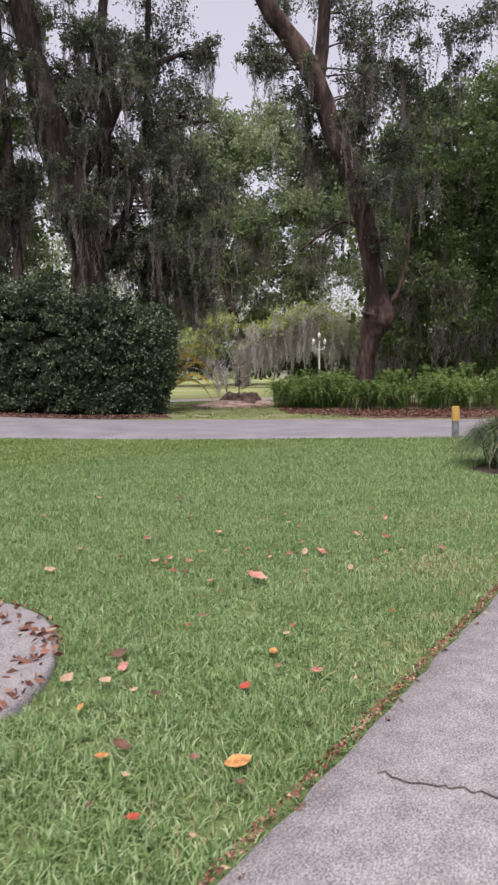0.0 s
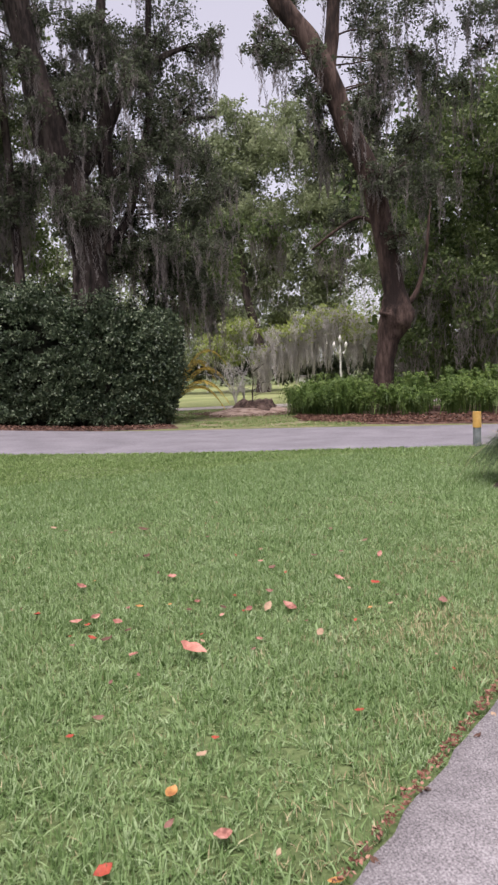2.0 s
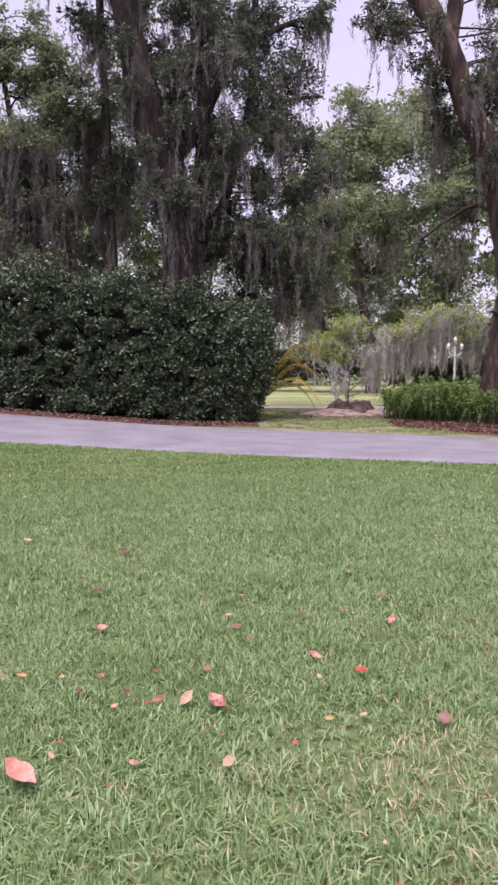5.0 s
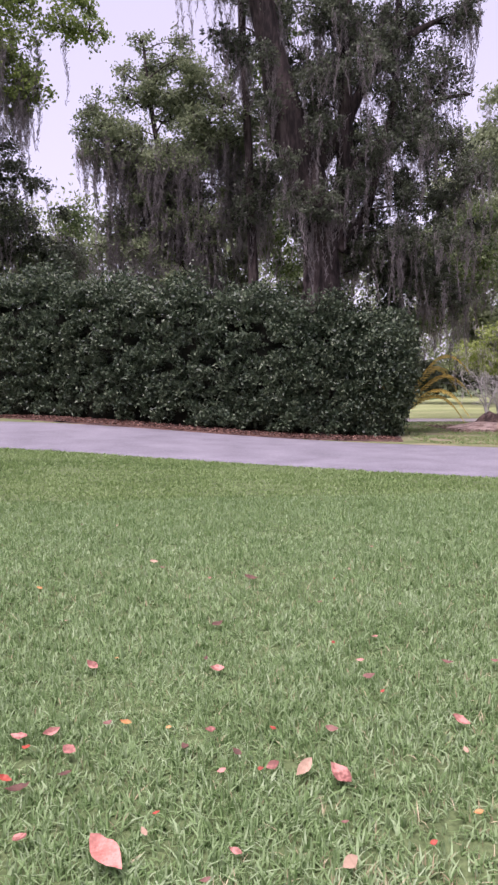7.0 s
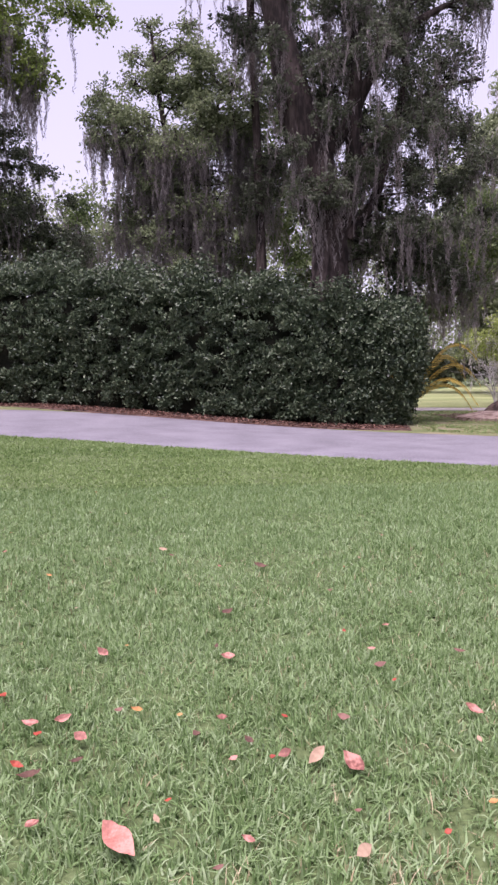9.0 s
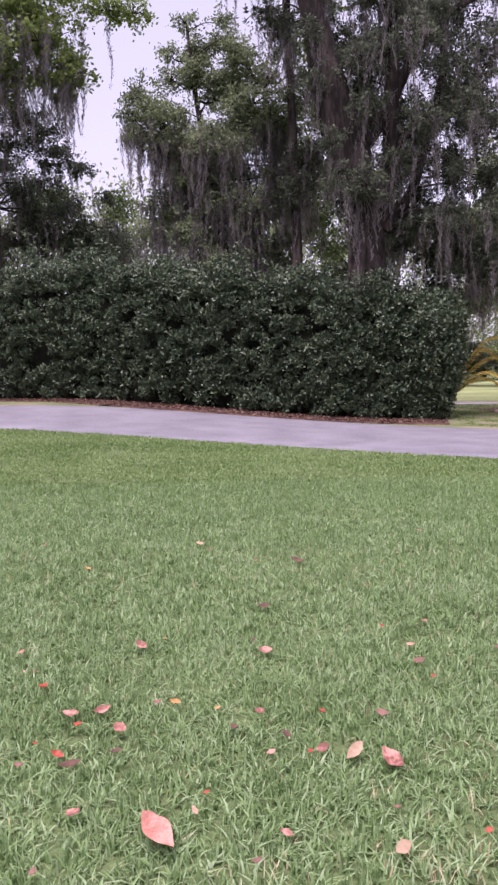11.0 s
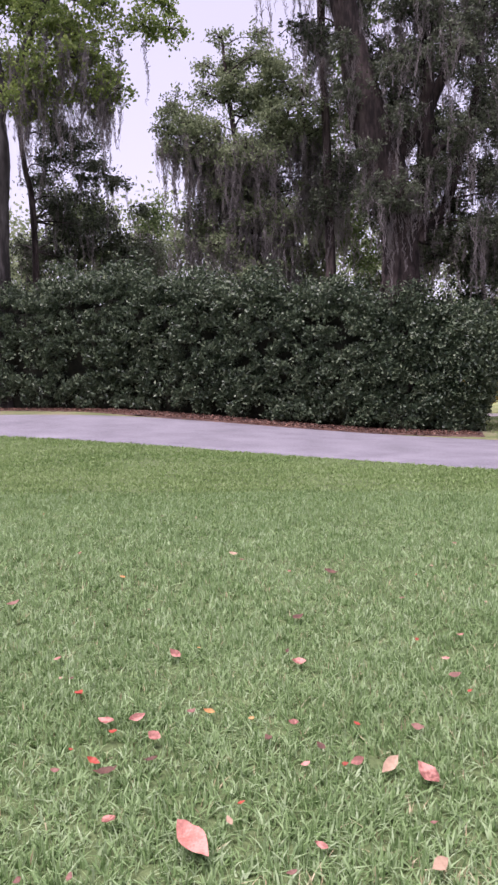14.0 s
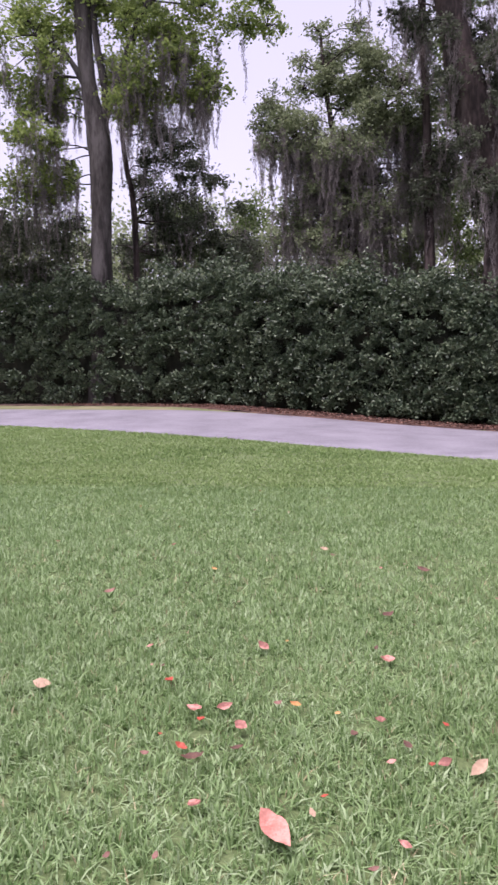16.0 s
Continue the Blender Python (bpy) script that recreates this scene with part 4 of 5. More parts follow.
woods("lime_shrubs", "round yellow-green shrubs with a little moss", [(18.8, 42.9, 4.1, 1.3), (19.9, 42.4, 4.4, 1.2), (17.9, 43.4, 3.3, 1.2), (19.3, 42.6, 2.8, 1.1)], LIMELEAF, 460, (0.24, 0.12), 40, 1500, 1.3, HAZYMOSS, 0.04, 0.24)
woods("hedge_top_shrubs", "dark evergreen shrubs crowding over the hedge", masses([(-5.6, 23.5, 4.4, 2.6, 0.6), (-10.1, 24.4, 4.9, 1.2, 0.8), (3.4, 21.7, 4.2, 1.1, 0.7, 1.4), (-4.9, 23.4, 4.3, 1.9, 0.5), (6.3, 20.5, 4.0, 1.2, 0.7, 1.4), (0.5, 22.6, 4.2, 2.0, 0.4)], 0.5), HEDGELEAF, 1500, (0.11, 0.055), 46, tight=0.22)
woods("shaded_thicket", "dark thicket at the far edge of the lawn", [(21.4, 52.9, 2.0, 1.4), (23.0, 52.0, 1.8, 1.4), (25.1, 50.9, 2.0, 1.4), (26.8, 50.0, 1.4, 1.2), (28.5, 49.2, 1.6, 1.4), (30.2, 48.3, 1.4, 1.3), (31.8, 47.5, 1.6, 1.4), (33.5, 46.6, 1.8, 1.7), (35.2, 45.7, 1.7, 1.9), (19.7, 53.7, 2.1, 1.7), (37.7, 44.4, 1.7, 2.4), (17.6, 54.8, 2.1, 2.4), (15.1, 56.1, 3.1, 2.8)], OAKLEAF, 260, (0.42, 0.24), 40)

# a wide belt of distant trees all round; back rows unseen, added for light
belt, rest = [], []
for bearing in np.arange(-180, 180, 4.0):
    near_gap = 12 < bearing < 52
    back = bearing < -36 or bearing > 66
    row = rest if back else belt
    for k in range(5):
        b = radians(bearing + rng.normal() * 2)
        d = (78 if near_gap else 48 if not back else 40) + rng.random() * 14
        z = 2 + (12 if near_gap else 9) * rng.random() + 2.5 * rng.random()
        if near_gap or back:
            row.append((1.06 * d * math.sin(b), 1.06 * d * math.cos(b), 1.6 + 1.5 * rng.random(), 2.6 + rng.random()))
        row.append((d * math.sin(b), d * math.cos(b), z, 3.0 + 2.0 * rng.random()))
woods("distant_trees", "distant belt of mixed green trees, leaves paled for haze", belt, HAZYLEAF, 48, (0.36, 0.2), 40, 2000, 3.0, HAZYMOSS, 0.05, 0.34)
# never in view: coarse leaves that only block and reflect light
woods("unseen_trees", "unseen belt of trees behind the walk, added to shape the light", rest, HAZYLEAF, 4, (1.5, 0.9), 24)


# ---- fern bed ----
def fern(seed_reach, height, n, label):
    f = thing("fern", (0, 0, 0), label, "fern", "ferns round the leaning oak")
    v, q = arching(n, seed_reach, height, 0.02, 8, 0.12, 1.2)
    tagged(part("stalk", mesh_of("stalk", v, q, FERNLEAF), f), kind="stuff")
    # leaflets both sides of each stem
    m = 18
    rows = v.reshape(n, m, 3)
    mid = (rows[:, 0::2] + rows[:, 1::2]) / 2
    side = rows[:, 1::2] - rows[:, 0::2]
    side /= np.linalg.norm(side, axis=2)[..., None] + 1e-9
    out = []
    for t in np.linspace(0.2, 0.98, 11):
        i = min(7, int(t * 8))
        u = t * 8 - i
        c = mid[:, i] * (1 - u) + mid[:, i + 1] * u
        s = side[:, i]
        d = mid[:, i + 1] - mid[:, i]
        d /= np.linalg.norm(d, axis=1)[:, None] + 1e-9
        ln = 0.085 * math.sin(math.pi * min(0.98, t * 0.85 + 0.12))
        for sg in (-1, 1):
            tip = c + sg * s * ln + d * 0.03 - np.array((0, 0, 0.02))
            out.append(np.stack([c - d * 0.01, c + sg * s * ln * 0.5 - d * 0.014, tip, c + sg * s * ln * 0.5 + d * 0.024], 1))
    lv = np.concatenate(out).reshape(-1, 3)
    tagged(part("frond", mesh_of("frond", lv, np.arange(len(lv)).reshape(-1, 4), FERNLEAF), f), kind="stuff")
    return f


first = fern(1.05, 1.2, 30, "lush arching green fern on leaf litter")
second = fern(0.85, 1.4, 28, "tall arching green fern on leaf litter")
front = curve_points([(10.9, 18.9), (12.0, 16.6), (14.9, 13.5), (19.5, 9.6), (26, 4)], 12)
back = curve_points([(12.5, 20.2), (15.6, 18.2), (19.5, 14.6), (24, 10.4), (30, 5.5)], 12)
for k in range(0, len(front), 1):
    for row in range(3):
        t = (row + 0.5 * rng.random()) / 3
        p = front[k] * (1 - t) + back[k] * t + rng.normal(size=2) * 0.12
        if np.hypot(p[0] - 13.7, p[1] - 17.4) < 0.6:
            continue
        sc = 0.85 + 0.35 * rng.random()
        m = pose(p[0], p[1], float(ground_z(*p)) + 0.02, 0, 0, rng.random() * 360)
        src = first if (k + row) % 2 else second
        ob = copy_thing(src, m)
        ob.scale = (sc, sc, sc * (0.9 + 0.25 * row / 2))
for ob, at in ((first, (11.2, 18.2, 0.02)), (second, (12.4, 17.3, 0.02))):
    ob.location = at


# ---- lilyturf clump and posts by the lane ----
def lilyturf(at, reach, height, n):
    g = thing("lilyturf", at, "large mound of arching dark strap-leaved grass on mulch", "ornamental grass")
    tagged(part("foliage", mesh_of("foliage", *arching(n, reach, height, 0.019, 7, 0.14, 1.0, True), LILYTURF), g), kind="stuff")
    tagged(part("dry_blade", mesh_of("dry_blade", *arching(n // 20, reach * 1.02, height * 1.02, 0.012, 7, 0.2, 1.0, True), THATCH), g, "dry straw-coloured blades"), kind="stuff")
    tagged(part("seed_stalk", mesh_of("seed_stalk", *arching(n // 24, reach * 0.7, height * 1.12, 0.009, 5, 0.3, 0.4), THATCH), g, "pale thin seed stalks"), kind="stuff")
    return g


lilyturf((6.3, 3.35, -0.02), 1.15, 0.74, 2600)
lilyturf((7.7, 2.7, -0.02), 1.2, 0.74, 2200)
a = np.linspace(0, 2 * np.pi, 40, endpoint=False)
mv = np.concatenate([np.stack([6.95 + r * 1.75 * np.cos(a) * (1 + 0.04 * np.sin(7 * a)), 3.05 + r * 0.95 * np.sin(a), 0 * a + z - 0.04], 1) for r, z in ((1, -0.02), (0.93, 0.012), (0.6, 0.03), (0.05, 0.04))])
mf = np.array([(k * 40 + m, k * 40 + (m + 1) % 40, (k + 1) * 40 + (m + 1) % 40, (k + 1) * 40 + m) for k in range(3) for m in range(40)])
tagged(new("mulch_mound", mesh_of("mulch_mound", mv, mf, DARKMULCH, True)), "low oval mulch bed under the strap-leaved grass", "mulch", kind="structure")


def marker_post(x, y, h, r):
    z = float(ground_z(x, y))
    p = thing("marker_post", (x, y, z), "short grey post with a yellow reflective sleeve", "post", "posts by the lane")
    bm = bmesh.new()
    bmesh.ops.create_cone(bm, cap_ends=True, segments=14, radius1=r, radius2=r * 0.97, depth=h * 0.56, matrix=Matrix.Translation((0, 0, h * 0.27)))
    part("post", from_bm("post", bm, GREYPOST), p)
    bm = bmesh.new()
    bmesh.ops.create_cone(bm, cap_ends=True, segments=14, radius1=r * 1.08, radius2=r * 1.05, depth=h * 0.46, matrix=Matrix.Translation((0, 0, h * 0.77)))
    bmesh.ops.bevel(bm, geom=[e for e in bm.edges if e.calc_face_angle(0) > 1], offset=0.008, segments=2, affect="EDGES")
    part("sleeve", from_bm("sleeve", bm, YELLOW), p, "yellow sleeve")
    return p


marker_post(8.44, 7.05, 0.66, 0.075)
marker_post(7.34, 4.25, 0.90, 0.085)


# ---- stump, sapling, bare shrub, palm, lamp beyond the lane ----
def stump(x, y):
    s = thing("tree_stump", (x, y, 0.16), "low rotting brown tree stump on wood chips", "stump")
    a = np.linspace(0, 2 * np.pi, 28, endpoint=False)
    jag = 1 + 0.12 * np.sin(3 * a) + 0.08 * np.sin(7 * a + 1) + 0.05 * rng.normal(size=28)
    rows = []
    for r, z in ((0.95, -0.15), (0.78, 0.06), (0.68, 0.2), (0.62, 0.29), (0.32, 0.22), (0.02, 0.19)):
        rows.append(np.stack([r * jag * np.cos(a), r * jag * np.sin(a), z + (0.025 * np.sin(4 * a) + 0.03 * rng.normal(size=28) if 0.1 < z else 0) + 0 * a], 1))
    f = [(k * 28 + m, k * 28 + (m + 1) % 28, (k + 1) * 28 + (m + 1) % 28, (k + 1) * 28 + m) for k in range(5) for m in range(28)]
    part("wood", mesh_of("wood", np.concatenate(rows), f, STUMPWOOD), s)
    rows = []
    wob = 1 + 0.1 * np.sin(2 * a) + 0.06 * np.sin(5 * a)
    for r, z in ((2.0, -0.02), (1.6, 0.06), (1.0, 0.18), (0.05, 0.24)):
        rows.append(np.stack([x - 0.1 + r * wob * np.cos(a), y + r * 0.8 * wob * np.sin(a), z + 0 * a], 1))
    f = [(k * 28 + m, k * 28 + (m + 1) % 28, (k + 1) * 28 + (m + 1) % 28, (k + 1) * 28 + m) for k in range(3) for m in range(28)]
    tagged(new("chip_mound", mesh_of("chip_mound", np.concatenate(rows), f, CHIPS, True)), "low mound of pale wood chips round a stump", "mulch", kind="structure")


stump(10.95, 21.85)


def bare_shrub(x, y, h, stems, label, name="bare_shrub", mat=PALEBARK, lean=0.5):
    s = thing(name, (x, y, 0), label, "shrub")
    pieces = []
    for k in range(stems):
        a = rng.random() * 2 * np.pi
        out = np.array((math.cos(a), math.sin(a)))
        tip = out * h * lean * (0.4 + 0.6 * rng.random())
        top = h * (0.75 + 0.25 * rng.random())
        main = [(0, 0, -0.03, 0.03), (*(tip * 0.25), top * 0.4, 0.022), (*tip, top, 0.008)]
        pieces.append(tube(main, 4, 5, 0.1))
        line = curve_points(main, 4)
        for q in line[3:]:
            for _ in range(3):
                d = rng.normal(size=3) * (0.3, 0.3, 0.15) + (out[0] * 0.15, out[1] * 0.15, 0.22)
                pieces.append(tube([(*q[:3], 0.009), (*(q[:3] + d * 0.6), 0.007), (*(q[:3] + d * 1.3), 0.003)], 2, 4, 0.1))
    tagged(part("branchwork", mesh_of("branchwork", *joined(pieces), mat), s), kind="stuff")
    return s


bare_shrub(13.9, 30.3, 2.0, 6, "leafless pale grey shrub on the far lawn")
bare_shrub(15.0, 31.6, 1.8, 6, "leafless pale grey shrub on the far lawn")
bare_shrub(10.6, 21.4, 1.75, 1, "thin bare sapling beside the stump", "sapling", BARK, 0.05)


def palm(x, y):
    p = thing("young_palm", (x, y, float(ground_z(x, y))), "young palm with drooping yellowing fronds by the hedge", "palm")
    for k, (ang, reach, h, drop) in enumerate(((-22, 2.1, 2.5, 0.5), (-5, 2.3, 2.0, 0.8), (-35, 2.2, 1.6, 1.0), (12, 2.1, 2.3, 0.9), (-15, 2.0, 1.4, 1.0), (70, 1.6, 2.1, 0.8), (150, 1.4, 2.0, 0.8))):
        a = radians(ang)
        out = np.array((math.cos(a), math.sin(a), 0))
        pts = [(*(out * reach * t + (0, 0, 0.4 + (h - 0.4) * math.sin(t * 2.0) / 0.95 - drop * t ** 3)), 0.022 * (1 - 0.8 * t)) for t in np.linspace(0, 1, 7)]
        rib = part("rib", mesh_of("rib", *tube(pts, 3, 5, 0.05), YELLOWFROND), p)
        line = curve_points(pts, 8)
        d = np.gradient(line[:, :3], axis=0)
        d /= np.linalg.norm(d, axis=1)[:, None]
        s = np.cross(d, (0, 0, 1))
        s /= np.linalg.norm(s, axis=1)[:, None]
        out_v = []
        for i in range(8, len(line)):
            for sg in (-1, 1):
                ln = 0.5 * math.sin(math.pi * min(0.97, i / len(line) * 0.9 + 0.08))
                c = line[i, :3]
                tip = c + sg * s[i] * ln * 0.75 + d[i] * ln * 0.45 - np.array((0, 0, 0.22 * ln + 0.05 * rng.random()))
                m = (c + tip) / 2
                out_v += [c, m - d[i] * 0.022, tip, m + d[i] * 0.022]
        part("frond", mesh_of("frond", np.array(out_v), np.arange(len(out_v)).reshape(-1, 4), YELLOWFROND), rib)
    part("stem", mesh_of("stem", *tube([(0, 0, -0.05, 0.14), (0, 0, 0.25, 0.12), (0, 0, 0.5, 0.08)], 3, 9, 0.15), STUMPWOOD), p)


palm(7.0, 20.7)


def street_lamp(x, y, h):
    p = thing("garden_lamp", (x, y, 0), "white three-headed lamp post on the far lawn", "lamp post")
    part("pole", mesh_of("pole", *tube([(0, 0, -0.05, 0.09), (0, 0, 0.3, 0.07), (0, 0, h * 0.5, 0.055), (0, 0, h * 0.8, 0.05)], 4, 10, 0.0), WHITE, True), p)
    for k, (dx, z) in enumerate(((-0.42, h * 0.84), (0.42, h * 0.84), (0.0, h * 0.95))):
        if dx:
            arm = part("arm", mesh_of("arm", *tube([(0, 0, h * 0.74, 0.03), (dx * 0.6, 0, h * 0.75, 0.028), (dx, 0, h * 0.8, 0.03)], 4, 6, 0.0), WHITE, True), p)
        else:
            arm = part("arm", mesh_of("arm", *tube([(0, 0, h * 0.78, 0.04), (0, 0, h * 0.84, 0.035), (0, 0, h * 0.9, 0.03)], 4, 6, 0.0), WHITE, True), p)
        part("lantern", mesh_of("lantern", *tube([(dx, 0, z - 0.03, 0.04), (dx, 0, z + 0.03, 0.08), (dx, 0, z + 0.2, 0.1), (dx, 0, z + 0.28, 0.06), (dx, 0, z + 0.36, 0.015)], 3, 10, 0.0), WHITE, True), arm)


street_lamp(22.6, 34.2, 3.3)


def birdhouse(x, y):
    p = thing("bird_box", (x, y, 0), "small white bird box on a short post", "bird box")
    part("post", from_bm("post", box(0, 0, 0.4, 0.07, 0.07, 0.9, 0.01), GREYPOST), p)
    part("box", from_bm("box", box(0, 0, 1.0, 0.26, 0.26, 0.36, 0.02), WHITE), p)
    bm = box(0, 0, 1.22, 0.36, 0.36, 0.06, 0.02)
    part("roof", from_bm("roof", bm, PALEBARK), p)


birdhouse(17.6, 30.0)

# ---- grass ----
def blades(name, x0, x1, y0, y1, shoots, each, length, width, mat, label, keep=None, segments=2, lean=0.75):
    """Shoots of a few arching blades, thicker and taller in patches."""
    n = int((x1 - x0) * (y1 - y0) * shoots)
    p = np.column_stack([x0 + (x1 - x0) * rng.random(n), y0 + (y1 - y0) * rng.random(n)])
    patch = 0.6 * field(p, 0.17, 21) + 0.4 * field(p, 0.6, 22)
    ok = lawn_mask(p) & (rng.random(n) < 0.5 + 0.9 * patch)
    if keep is not None:
        ok &= keep(p)
    p, patch = np.repeat(p[ok], each, 0), np.repeat(patch[ok], each)
    n = len(p)
    p = p + rng.normal(size=p.shape) * 0.012
    a = rng.random(n) * 2 * np.pi
    out = np.stack([np.cos(a), np.sin(a), 0 * a], 1)
    turn = a + np.pi / 2 + rng.normal(size=n) * 0.5
    s = np.stack([np.cos(turn), np.sin(turn), 0 * a], 1)
    tilt = np.abs(rng.normal(size=n))[:, None] * lean
    ln = (length * (0.45 + 0.6 * rng.random(n)) * (0.65 + 0.75 * patch))[:, None]
    w = (width * (0.6 + 0.8 * rng.random(n)))[:, None]
    base = np.column_stack([p, ground_z(p[:, 0], p[:, 1]) - 0.01])
    rows = []
    for k in range(segments + 1):
        t = k / segments
        c = base + out * tilt * ln * t ** 1.5
        c[:, 2] += (ln * (t - 0.3 * t * t * np.minimum(tilt, 2.0)))[:, 0]
        ww = w * (1 - 0.9 * t ** 2.2)
        rows += [c - s * ww / 2, c + s * ww / 2]
    if segments == 1:
        rows = [rows[0], rows[1], (rows[2] + rows[3]) / 2]
    m = len(rows)
    v = np.stack(rows, 1).reshape(-1, 3)
    b = np.arange(n)[:, None] * m
    f = b + (0, 1, 2) if segments == 1 else np.concatenate([b + (2 * k, 2 * k + 1, 2 * k + 3, 2 * k + 2) for k in range(segments)])
    tagged(new(name, mesh_of(name, v, f, mat)), label, "grass", kind="stuff")


near_line = curve_points(ROAD_NEAR, 10)[::-1]


def lawn_mask(p):
    """True where the lawn grows: short of the lane, off the walk, the pad and the beds."""
    edge = np.interp(p[:, 0], near_line[:, 0], near_line[:, 1])
    ok = p[:, 1] < edge + 0.03 * rng.normal(size=len(p))
    ok &= ((p - EDGE) @ N < -0.02 + 0.02 * rng.normal(size=len(p)))
    ok &= np.hypot(p[:, 0] + 2.83, p[:, 1] + 0.25) > 1.35
    ok &= ((p[:, 0] - 6.95) / 1.72) ** 2 + ((p[:, 1] - 3.05) / 0.93) ** 2 > 1
    return ok


def bare(p):
    """How worn the turf is, thin also along the concrete."""
    p = np.asarray(p)
    d = np.hypot((p[:, 0] - 1.45) / 0.62, (p[:, 1] + 0.3) / 0.42) + 0.25 * np.sin(p[:, 0] * 9) * np.sin(p[:, 1] * 8)
    e = np.hypot((p[:, 0] - 2.6) / 0.8, (p[:, 1] - 0.9) / 0.45)
    rim = np.exp(-(((p - EDGE) @ N + 0.12) / 0.22) ** 2) * (field(p, 0.3, 31) > 0.45)
    return np.maximum(np.maximum(np.exp(-d ** 2), 0.6 * np.exp(-e ** 2)), 0.7 * rim)


blades("near_grass", -2.6, 3.6, -3.2, 3.0, 1700, 4, 0.06, 0.0079, GRASS, "short coarse green lawn grass", lambda p: (rng.random(len(p)) > 0.75 * bare(p)) & (p[:, 1] < 1.6 + 1.4 * rng.random(len(p))), 2, 0.9)
blades("mid_grass", -5.2, 6.2, -1.5, 7.6, 800, 4, 0.066, 0.0135, GRASS, "short coarse green lawn grass", lambda p: (p[:, 1] > 1.6 + 1.4 * rng.random(len(p))) | (p[:, 0] < -2.6) | (p[:, 0] > 3.6), 1, 0.9)
blades("lawn_grass", -13, 9.5, 4.8, 19, 560, 3, 0.055, 0.019, SHADEDMOWN, "short mown green lawn grass, toned darker for tree shade", lambda p: p[:, 1] > 4.8 + 2.8 * rng.random(len(p)), 1, 0.9)
blades("side_grass", 4.2, 9.5, -1, 7.6, 220, 3, 0.085, 0.014, GRASS, "short coarse green lawn grass", lambda p: (p[:, 1] < 3.2) | (p[:, 0] > 6.2), 1)
blades("dry_grass", -3.4, 4.2, -3.6, 4, 1100, 2, 0.06, 0.005, THATCH, "dry straw blades in the turf", lambda p: rng.random(len(p)) < 0.06 + 0.75 * bare(p))


# ---- loose litter on the beds beyond the lane ----
def litter(name, inner, outer, n, mat, label, size=0.09):
    a, b = curve_points(inner, 20), curve_points(outer, 20)
    k = rng.integers(0, min(len(a), len(b)) - 1, n)
    t = (rng.random(n) ** 1.3)[:, None]
    u = rng.random(n)[:, None]
    p = (a[k] * (1 - u) + a[k + 1] * u) * (1 - t) + (b[k] * (1 - u) + b[k + 1] * u) * t
    c = np.column_stack([p, ground_z(p[:, 0], p[:, 1]) + 0.045 + 0.02 * rng.random(n)])
    tagged(new(name, mesh_of(name, *leaves(c, size, size * 0.5, 0, 0.75), mat)), label, "leaf litter", kind="stuff")


litter("hedge_litter", [(6.0, 17.1), (3.2, 17.3), (-0.2, 18.4), (-3.2, 19.5), (-6, 21.0), (-10.6, 23)], [(6.2, 18.5), (3.2, 19.1), (-0.2, 20.2), (-3.2, 21.4), (-6, 22.5), (-10.6, 24.3)], 4200, LITTER, "reddish dead leaves under the hedge", 0.07)
litter("fern_litter", [(10.2, 17.5), (9.9, 14.8), (12.5, 11.1), (17.6, 6.9), (25, 1)], [(11.2, 18.9), (12.3, 16.7), (15, 13.6), (19.6, 9.7), (26, 4)], 6000, LITTER, "reddish dead leaves in front of the ferns", 0.11)
def verge_turf(name, inner, outer, n, mat, label):
    """Thin upright blades strewn over a strip beyond the lane."""
    a, b = curve_points(inner, 20), curve_points(outer, 20)
    k = rng.integers(0, min(len(a), len(b)) - 1, n)
    t = rng.random(n)[:, None]
    p = a[k] * (1 - t) + b[k] * t + rng.normal(size=(n, 2)) * 0.12
    p = p[field(p, 0.7, 41) > 0.3]
    c = np.column_stack([p, ground_z(p[:, 0], p[:, 1]) + 0.035])
    tagged(new(name, mesh_of(name, *leaves(c, 0.085, 0.016, -0.7), mat)), label, "grass", kind="stuff")


verge_turf("verge_grass", [(6.4, 16.2), (8.4, 14.5), (10.0, 13.0)], [(8.3, 26.5), (12, 25.5), (13.5, 22.5)], 16000, SHADEDMOWN, "thin green grass on the verge")
verge_turf("dry_verge_grass", [(6.4, 16.2), (8.4, 14.5), (10.0, 13.0)], [(8.3, 26.5), (12, 25.5), (13.5, 22.5)], 5000, THATCH, "dry straw grass on the verge")
litter("stump_litter", [(8.6, 20.0), (10.5, 19.2), (12.5, 19.6)], [(8.8, 23.5), (10.8, 23.6), (13, 22.6)], 1500, CHIPS, "pale wood chips strewn round the stump", 0.1)

litter("walk_litter", [tuple(EDGE + E * t - N * 0.02) for t in np.linspace(-4, 6, 6)], [tuple(EDGE + E * t + N * 0.02) for t in np.linspace(-4, 6, 6)], 2300, CRUMBS, "crumbled reddish leaf litter along the concrete edge", 0.021)
arc = np.linspace(-1.5, 1.6, 9)
litter("pad_litter", [(-2.83 + 1.34 * math.cos(t), -0.25 + 1.34 * math.sin(t)) for t in arc], [(-2.83 + 1.1 * math.cos(t), -0.25 + 1.1 * math.sin(t)) for t in arc], 240, CRUMBS, "crumbled dead leaves on the rim of the pad", 0.055)


